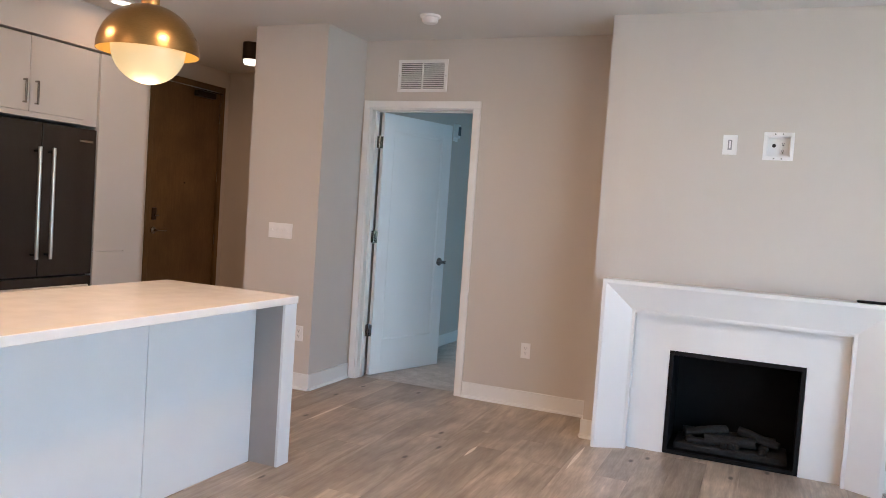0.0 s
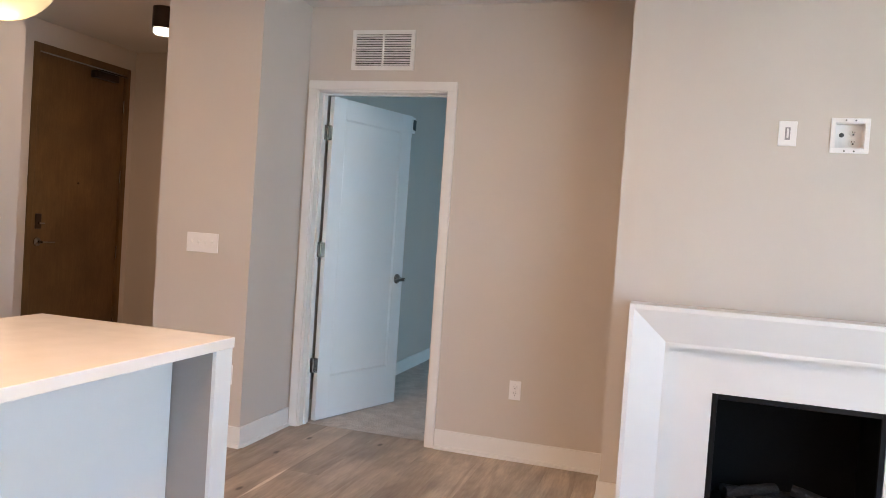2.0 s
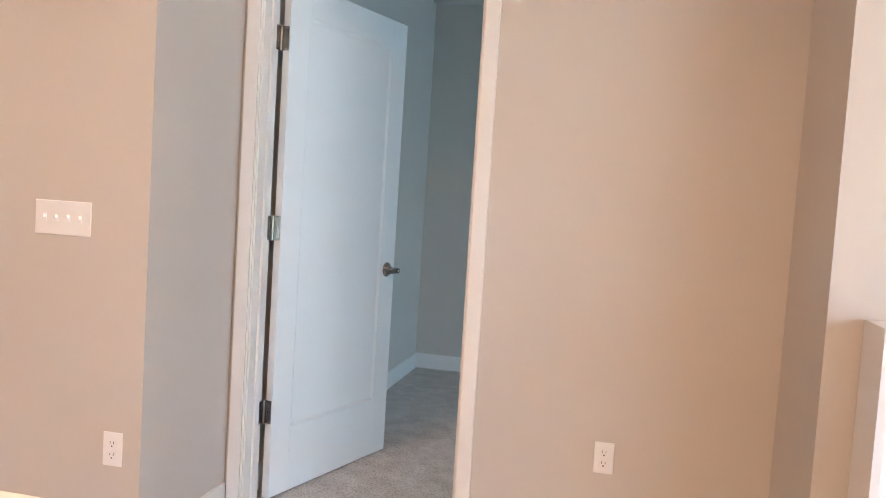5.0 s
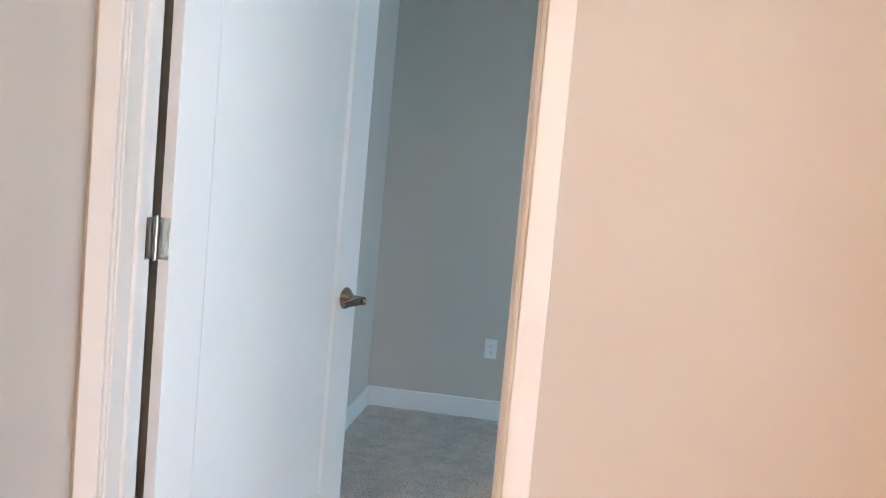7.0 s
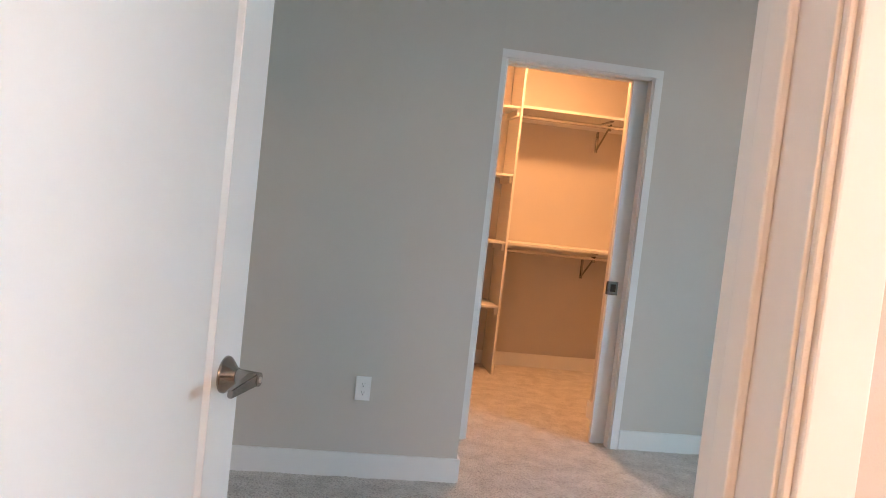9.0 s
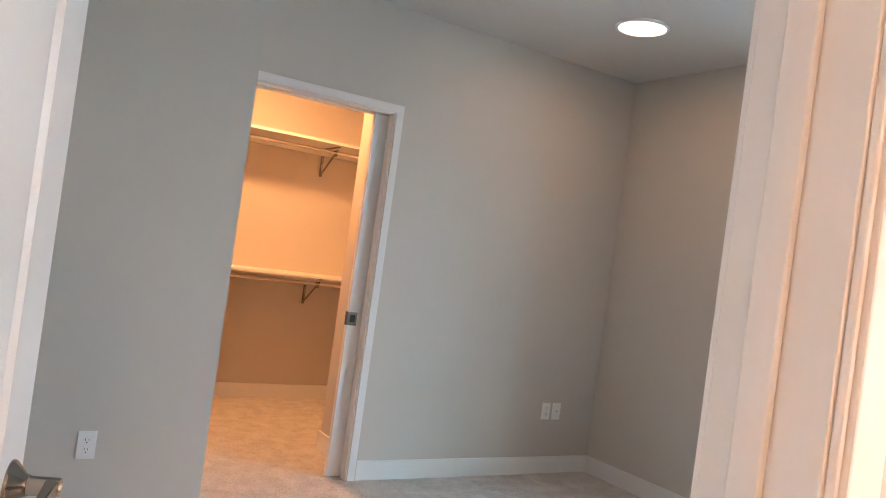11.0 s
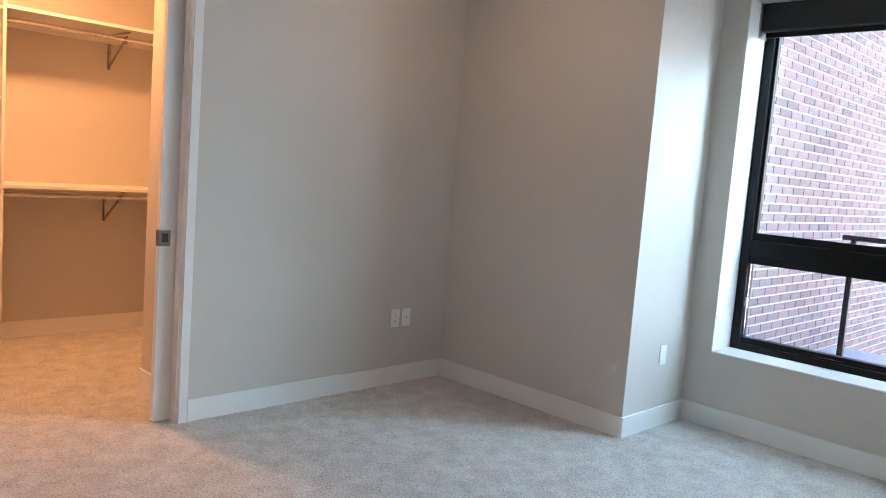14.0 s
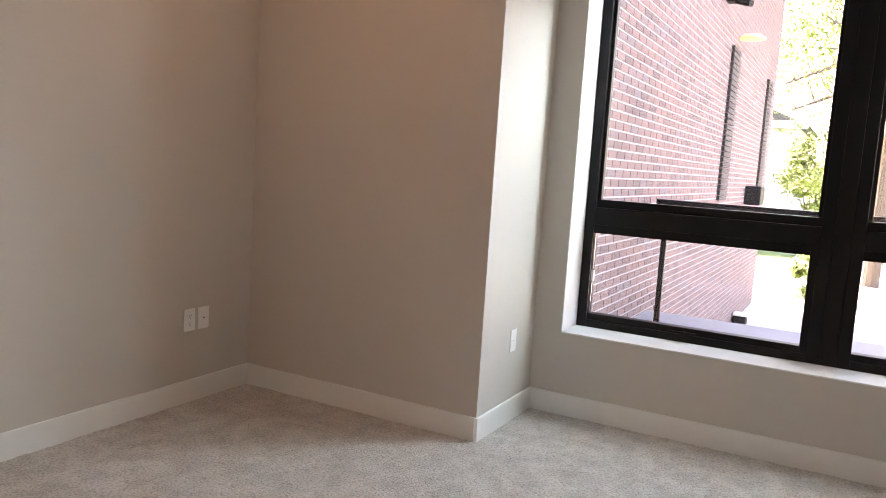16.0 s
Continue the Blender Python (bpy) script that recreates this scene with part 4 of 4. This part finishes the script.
pl = part("leaf", one(2.183, 3.05, 3.742, 3.778, 0.010, DH - 0.016, 0.002), DOORP, pd)
pull3 = part("edge_pull", boxes([(2.179, 2.240, 3.7385, 3.7425, 0.915, 0.995)], 0.001), NICKEL, pd, "satin nickel privacy pull")
part("pull_recess", boxes([(2.195, 2.226, 3.7368, 3.7386, 0.935, 0.980)], 0.0), BRONZE, pull3)
part("edge_plate", boxes([(2.1805, 2.1835, 3.744, 3.776, 0.915, 0.995)], 0.0), NICKEL, pd)
YS, YBK = 5.45, 5.88
tw = thing("closet_shelf_tower", (1.6, 5.66, 0), "white melamine shelf tower with open shelves", "closet shelf")
part("side_panel", one(1.915, 1.934, YS, YBK - 0.016, 0.004, 2.62, 0.001), MELA, tw)
for z in (0.567, 1.098, 1.651, 2.199):
    part("shelf", one(1.302, 1.914, YS + 0.01, YBK - 0.002, z - 0.019, z, 0.001), MELA, tw)
    part("cleat", one(1.893, 1.914, YS + 0.04, YBK - 0.03, z - 0.075, z - 0.020, 0.001), MELA, tw)


def hanging_shelf(z):
    t = thing("closet_shelf", (2.55, 5.66, z), "white closet shelf with a chrome hanging rod below", "closet shelf", "closet hanging shelves")
    part("board", one(1.936, 3.178, YS, YBK - 0.002, z - 0.022, z, 0.001), MELA, t)
    part("cleat", one(1.936, 3.178, YBK - 0.020, YBK - 0.002, z - 0.085, z - 0.023, 0.001), MELA, t)
    part("hanging_rod", tube(bmesh.new(), (1.936, 5.59, z - 0.072), (3.178, 5.59, z - 0.072), 0.016, n=18), CHROME, t, "chrome hanging rod", True)
    for x in (2.72,):
        br = bmesh.new()
        box(br, x - 0.012, x + 0.012, YBK - 0.008, YBK - 0.001, z - 0.27, z - 0.085, 0.001)
        tube(br, (x, YBK - 0.006, z - 0.255), (x, 5.56, z - 0.055), 0.008, n=10)
        box(br, x - 0.012, x + 0.012, 5.53, YBK - 0.02, z - 0.032, z - 0.024, 0.001)
        tube(br, (x - 0.012, 5.59, z - 0.093), (x + 0.012, 5.59, z - 0.093), 0.012, n=10)
        part("bracket", br, NICKEL, t, "nickel rod bracket", True)


hanging_shelf(2.213)
hanging_shelf(1.100)

al = thing("alarm_sounder", (0.012, 1.90, 2.24), "small white alarm sounder high on the bedroom wall", "alarm")
part("back_plate", one(0.012, 0.022, 1.845, 1.955, 2.150, 2.330, 0.003), PLATE, al)
part("housing", one(0.022, 0.062, 1.852, 1.925, 2.185, 2.325, 0.006), PLATE, al)
part("strobe_lens", one(0.062, 0.074, 1.860, 1.915, 2.21, 2.30, 0.004), mat("smoked_lens", (0.12, 0.14, 0.15), 0.2, bump=0.0), al, "smoked strobe lens")

# ---- bedroom window ----
XG = 5.107
w1 = thing("window_1", (XG, 1.15, WZ0), "large black framed window with a fixed light and a low vent", "window", "", "structure")
G1, G2 = 2.014, 0.892                       # clear glass of the wide unit
Z2A, Z2B, Z1A = 0.530, 0.982, 1.168


def frame_rows(y0, y1):
    return [(XG - 0.045, XG + 0.055, y0 - 0.058, y0, WZ0 + 0.004, WZ1), (XG - 0.045, XG + 0.055, y1, y1 + 0.058, WZ0 + 0.004, WZ1), (XG - 0.045, XG + 0.055, y0, y1, WZ0 + 0.004, WZ0 + 0.045), (XG - 0.045, XG + 0.055, y0, y1, WZ1 - 0.06, WZ1), (XG - 0.045, XG + 0.055, y0, y1, 1.03, 1.125)]


def unit(y0, y1):
    f = part("window_frame", boxes(frame_rows(y0, y1), 0.003), FRAMEB, w1, "black frame")
    # sash of the low vent and of the fixed light
    part("sash", boxes([(XG - 0.03, XG + 0.03, y0, y0 + 0.035, WZ0 + 0.045, 1.03), (XG - 0.03, XG + 0.03, y1 - 0.0, y1 + 0.001, WZ0 + 0.045, 1.03), (XG - 0.03, XG + 0.03, y0 + 0.035, y1, WZ0 + 0.045, Z2A), (XG - 0.03, XG + 0.03, y0 + 0.035, y1, Z2B, 1.03)], 0.002), FRAMEB, w1)
    part("glazing_bead", boxes([(XG - 0.02, XG + 0.02, y0, y1, 1.125, Z1A), (XG - 0.02, XG + 0.02, y0, y0 + 0.02, Z1A, WZ1 - 0.06), (XG - 0.02, XG + 0.02, y1 - 0.02, y1, Z1A, WZ1 - 0.06)], 0.002), FRAMEB, w1)
    for z0, z1 in ((Z2A, Z2B), (Z1A, WZ1 - 0.06)):
        p = part("pane", one(XG - 0.003, XG + 0.003, y0 + 0.004, y1 - 0.004, z0, z1, 0.0), GLASS, w1, "clear glass pane")
        p.visible_shadow = False
    return f


unit(G2, G1)
unit(0.235, 0.70)
part("mullion", boxes([(XG - 0.05, XG + 0.06, 0.758, 0.834, WZ0 + 0.004, WZ1)], 0.003), FRAMEB, w1)
part("vent_handle", boxes([(XG - 0.062, XG - 0.045, 1.42, 1.56, 0.500, 0.512), (XG - 0.070, XG - 0.045, 1.47, 1.49, 0.496, 0.516)], 0.003), FRAMEB, w1, "black vent latch")
part("sash_catch", boxes([(XG - 0.040, XG - 0.028, 1.992, 2.008, 0.715, 0.775)], 0.002), STEEL, w1, "small steel sash catch")
part("window_sill", one(4.824, XG - 0.047, WYA + 0.002, WYB - 0.002, WZ0 - 0.002, WZ0 + 0.006, 0.002), TRIM, w1, "white painted sill")
part("reveal_lining", boxes([(4.826, XG - 0.046, WYB - 0.0035, WYB + 0.001, WZ0, WZ1)]), TRIM, w1)
bl = thing("roller_blind", (5.0, 1.15, WZ1), "black roller blind rolled up at the window head", "roller blind")
part("cassette", one(4.965, 5.055, WYA + 0.02, WYB - 0.012, 2.338, WZ1 - 0.002, 0.01, 3), SHADE, bl)
part("bottom_bar", one(5.0, 5.02, WYA + 0.03, WYB - 0.03, 2.308, 2.337, 0.003), FRAMEB, bl)
part("end_bracket", one(4.95, 5.06, WYB - 0.012, WYB - 0.005, 2.30, WZ1 - 0.002, 0.002), STEEL, bl, "grey metal end bracket")

w2 = thing("window_2", (5.08, -3.6, 0.15), "wide black framed living room window", "window", "", "structure")
part("window_frame", boxes([(5.05, 5.12, -5.598, -5.54, 0.152, 2.448), (5.05, 5.12, -1.66, -1.602, 0.152, 2.448), (5.05, 5.12, -5.54, -1.66, 0.152, 0.21), (5.05, 5.12, -5.54, -1.66, 2.39, 2.448), (5.05, 5.12, -3.63, -3.57, 0.21, 2.39)], 0.003), FRAMEB, w2)
for a, b in ((-5.54, -3.63), (-3.57, -1.66)):
    p = part("pane", one(5.082, 5.088, a, b, 0.21, 2.39, 0.0), GLASS, w2, "clear glass pane")
    p.visible_shadow = False

# ---- outside ----
GZ = -0.95
struct("ground", boxes([(5.15, 400, -300, 300, GZ - 0.3, GZ)]), LAWN, "mown green lawn reaching to the distance", "lawn")
struct("driveway", boxes([(7.6, 30.0, -30.0, 2.295, GZ + 0.004, GZ + 0.02)]), CONC, "pale concrete drive outside the window", "driveway")
struct("terrace", boxes([(5.15, 7.75, -3.5, 2.295, GZ, 0.12)]), DECK, "grey paved terrace outside the window", "terrace")
ra = thing("terrace_railing", (7.2, 0.2, 0.12), "black metal railing at the terrace edge", "railing")
part("top_rail", one(7.17, 7.23, -3.4, 2.17, 1.09, 1.13, 0.004), FRAMEB, ra)
for y in (2.085, 0.80, -0.45, -1.7, -2.95):
    part("post", one(7.18, 7.22, y - 0.022, y + 0.022, 0.12, 1.09, 0.003), FRAMEB, ra)
bh = thing("neighbour_building", (34, 6.6, GZ), "pale stucco building far across the drive", "building")
part("wall", one(30, 40, 2.9, 12.0, GZ, 3.3, 0.0), RENDERW, bh)
part("fascia", one(29.55, 29.63, 2.5, 12.4, 3.16, 3.42, 0.01), TRIM, bh, "white fascia board")
bm = bmesh.new()
pts = [(29.6, 2.5, 3.31), (40.4, 2.5, 3.31), (40.4, 12.4, 3.31), (29.6, 12.4, 3.31), (29.6, 7.6, 5.4), (40.4, 7.6, 5.4)]
vv = [bm.verts.new(p) for p in pts]
for q in ((0, 1, 5, 4), (2, 3, 4, 5), (3, 0, 4), (1, 2, 5), (3, 2, 1, 0)):
    bm.faces.new([vv[i] for i in q])
part("roof", bm, ROOFM, bh)
for y in (4.6, 6.8, 9.2):
    for z in (0.6,):
        w = part("window", one(29.94, 30.02, y - 0.5, y + 0.5, z, z + 1.5, 0.0), FRAMEB, bh)


def tree(x, y, h, spread, n, leafm, seed, label, low=0.35, reach=()):
    r = random.Random(seed)
    t = thing("tree", (x, y, GZ), label, "tree")
    bm = bmesh.new()
    tube(bm, (x, y, GZ - 0.05), (x + 0.1, y, GZ + h * 0.55), 0.03 * h * 0.6, 0.012 * h * 0.6, 10)
    tips = []
    for i in range(16):
        a = r.random() * 6.28
        z0 = GZ + h * (low * 0.6 + 0.4 * r.random() * 0.9)
        b = Vector((x + math.cos(a) * spread * (0.4 + 0.5 * r.random()), y + math.sin(a) * spread * (0.4 + 0.5 * r.random()), GZ + h * (low + (1 - low) * r.random())))
        tube(bm, (x, y, z0), b, 0.010 * h * 0.5, 0.003 * h * 0.5, 6)
        tips.append(b)
        for k in range(3):
            c = b + Vector((r.uniform(-1, 1), r.uniform(-1, 1), r.uniform(-0.4, 0.7))) * spread * 0.3
            tube(bm, b, c, 0.003 * h * 0.5, 0.001 * h * 0.5, 5)
            tips.append(c)
    for a, b in reach:
        tube(bm, a, b, 0.07, 0.025, 8)
        for k in range(4):
            c = Vector(a).lerp(Vector(b), 0.45 + 0.17 * k)
            d = c + Vector((r.uniform(-0.5, 0.5), r.uniform(-0.5, 0.7), r.uniform(0.1, 0.7)))
            tube(bm, c, d, 0.02, 0.006, 5)
            tips.append(d)
    part("trunk", bm, BARK, t, "brown bark trunk and limbs")
    vs, fc = [], []
    for i in range(n):
        c = tips[r.randrange(len(tips))] + Vector((r.gauss(0, 1), r.gauss(0, 1), r.gauss(0, 0.8))) * spread * 0.16
        s = 0.028 + 0.03 * r.random()
        u = Vector((r.uniform(-1, 1), r.uniform(-1, 1), r.uniform(-1, 1))).normalized()
        w = u.orthogonal().normalized()
        k = len(vs)
        vs += [c + u * s * 1.5, c + w * s * 0.7, c - u * s * 1.3, c - w * s * 0.7]
        fc.append((k, k + 1, k + 2, k + 3))
    me = bpy.data.meshes.new("crown")
    me.from_pydata([tuple(v) for v in vs], [], fc)
    me.materials.append(leafm)
    cr = new("crown", me)
    cr.parent = t
    cr.matrix_parent_inverse = t.matrix_basis.inverted()


tree(21.0, 0.3, 10.5, 4.2, 13000, LEAFY, 1, "yellow green leafy tree beside the drive", 0.42, [((20.9, 0.3, 4.6), (18.4, 2.35, 3.35)), ((20.9, 0.3, 3.9), (18.8, 2.2, 2.85)), ((21.0, 0.3, 5.0), (18.6, 1.6, 4.6))])
tree(27.0, -3.4, 9.0, 3.8, 8000, LEAFY, 2, "yellow green leafy tree beyond the drive", 0.3)
tree(26.5, 1.9, 3.7, 1.0, 12000, LEAF, 3, "dark green upright shrub beside the pale building", 0.05)
tree(25.6, 0.9, 2.6, 1.1, 11000, LEAFY, 7, "yellow green shrub at the drive edge", 0.05)
tree(28.4, 1.3, 4.2, 0.9, 3000, LEAFR, 8, "slim shrub with reddish top leaves", 0.3)
tree(30.0, -0.9, 5.0, 2.2, 7000, LEAF, 5, "dark green tree behind the drive", 0.1)
tree(40.0, -8.0, 11.0, 5.0, 8000, LEAF, 6, "dark green tree in the distance", 0.1)
tree(17.6, 1.28, 1.25, 0.42, 6000, LEAFY, 9, "small yellow green shrub standing by the drive", 0.15)
hb = thing("hose_box", (13.6, 2.1, GZ), "small dark box with a pale lid against the brick wall", "utility box")
part("case", one(13.50, 13.72, 2.08, 2.28, GZ + 0.018, GZ + 0.16, 0.02), BLACK, hb)
part("lid", one(13.48, 13.74, 2.06, 2.285, GZ + 0.162, GZ + 0.20, 0.015), RENDERW, hb, "pale lid")


def dark_strip(x, z0, n):
    t = thing("dark_brick_strip", (x, 2.29, z0), "vertical strip of dark stacked bricks on the brick wall", "brick strip")
    me = mesh_of("brick", one(-0.28, 0.28, -0.022, 0.016, -0.028, 0.028, 0.003, 1), DARKBRICK)
    for k in range(n):
        o = new("brick", me)
        o.parent = t
        o.location = (0, -0.01, 0.034 + k * 0.0675)


dark_strip(11.15, 1.05, 28)
dark_strip(15.05, 1.05, 29)
cm = thing("wall_camera", (10.2, 2.25, 3.3), "small dark security camera on the brick wall", "camera")
part("mount", one(10.12, 10.28, 2.20, 2.294, 3.29, 3.36, 0.01), BLACK, cm)
part("housing", tube(bmesh.new(), (10.2, 2.18, 3.31), (10.09, 2.02, 3.25), 0.038, n=14), BLACK, cm, "", True)
# glowing amber disc modelled in place of a reflection, no lamp hangs here
wl = thing("amber_reflection", (11.4, 2.2, 3.08), "small round amber reflection, modelled as a glowing disc at the brick wall", "wall lamp")
part("glow_disc", lathe(bmesh.new(), [(0.0, 0.05), (0.10, 0.04), (0.16, 0.0), (0.15, -0.02), (0.0, -0.025)], (11.4, 2.14, 3.10), "Z", 28), mat("amber_reflection_glow", (0.9, 0.55, 0.2), 0.4, emit=0.07, ecol=(1.0, 0.62, 0.22), bump=0.0), wl, "", True)
ub = thing("utility_box", (13.7, 2.25, 0.95), "small black utility box on the brick wall", "utility box")
part("case", one(13.45, 13.95, 2.06, 2.292, 0.95, 1.24, 0.02), BLACK, ub)

# ---- pieces: bricks of the neighbouring wing ----
bw = struct("wall_brick_wing", boxes([(5.15, 16.2, 2.3005, 2.6, GZ, 5.0)]), MORTAR, "pink red brick wall of the neighbouring wing", "wall")
BL, BH, JT = 0.192, 0.055, 0.0125
pm = mesh_of("brick", one(-BL / 2, BL / 2, -0.010, 0.012, -BH / 2, BH / 2, 0.0), BRICK)
vs, fc, count = [], [], 0
for k in range(int((5.0 - GZ) / (BH + JT))):
    z = GZ + (k + 0.5) * (BH + JT)
    for x0, x1, y in ((5.15, 16.2, 2.308),):
        x = x0 + (BL / 2 if k % 2 else 0.0)
        while x + BL / 2 < x1 + 0.05:
            cx = min(max(x, x0 + BL / 2), x1 - BL / 2)
            if 6.2 < cx < 7.5 and 0.0 < z < 2.9 and count < 300:
                b = new("brick", pm)
                b.location = (cx, y - 0.002, z)
                b.parent = bw
                count += 1
            else:
                i = len(vs)
                dy = 0.001 * random.random()
                for sx in (-1, 1):
                    for yy in (y - 0.012 - dy, y + 0.01):
                        for sz in (-1, 1):
                            vs.append((cx + sx * BL / 2, yy, z + sz * BH / 2))
                fc += [(i, i + 4, i + 5, i + 1), (i, i + 1, i + 3, i + 2), (i + 4, i + 6, i + 7, i + 5), (i + 1, i + 5, i + 7, i + 3), (i, i + 2, i + 6, i + 4)]
            x += BL + JT
me = bpy.data.meshes.new("bricks")
me.from_pydata(vs, [], fc)
me.materials.append(BRICK)
rest = new("bricks", me)
rest.parent = bw
tagged(rest, "", "", "", "stuff")

# ---- pieces: floor planks ----
PW, r = 0.188, random.Random(11)
shared = {}


def plank(x0, y0, y1):
    L = round(y1 - y0, 3)
    if L not in shared:
        shared[L] = mesh_of("plank", one(-PW / 2 + 0.0002, PW / 2 - 0.0002, -L / 2 + 0.0002, L / 2 - 0.0002, -0.016, 0.0, 0.0006, 1), OAK)
    o = new("plank", shared[L])
    o.location = (x0 + PW / 2, (y0 + y1) / 2, 0)
    o.parent = floor


x = -2.40
while x < 5.0:
    end = 1.25 if x < -0.72 else 0.104
    y = -8.0 - r.choice((0.0, 0.4, 0.8, 1.2))
    while y < end - 0.02:
        L = r.choice((1.1, 1.5, 1.8, 2.1))
        y1 = min(end, y + L)
        if end - y1 < 0.3:
            y1 = end
        plank(x, y, y1)
        y = y1
    x += PW

# pale slivers on three of the boards
for i, (x, ya, yb) in enumerate(((0.419, -1.267, -0.757), (1.560, -1.331, -1.099), (2.140, -1.212, -0.712))):
    bm = bmesh.new()
    pts = [bm.verts.new((x + 0.011 * math.sin(math.pi * k / 9) * sgn, ya + (yb - ya) * k / 9, 0.0012)) for sgn, ks in ((1, range(0, 10)), (-1, range(8, 0, -1))) for k in ks]
    bm.faces.new(pts)
    sl = part("sapwood_sliver", bm, PALESLIVER, None, "pale sliver on the floor boards")
    sl.parent = floor
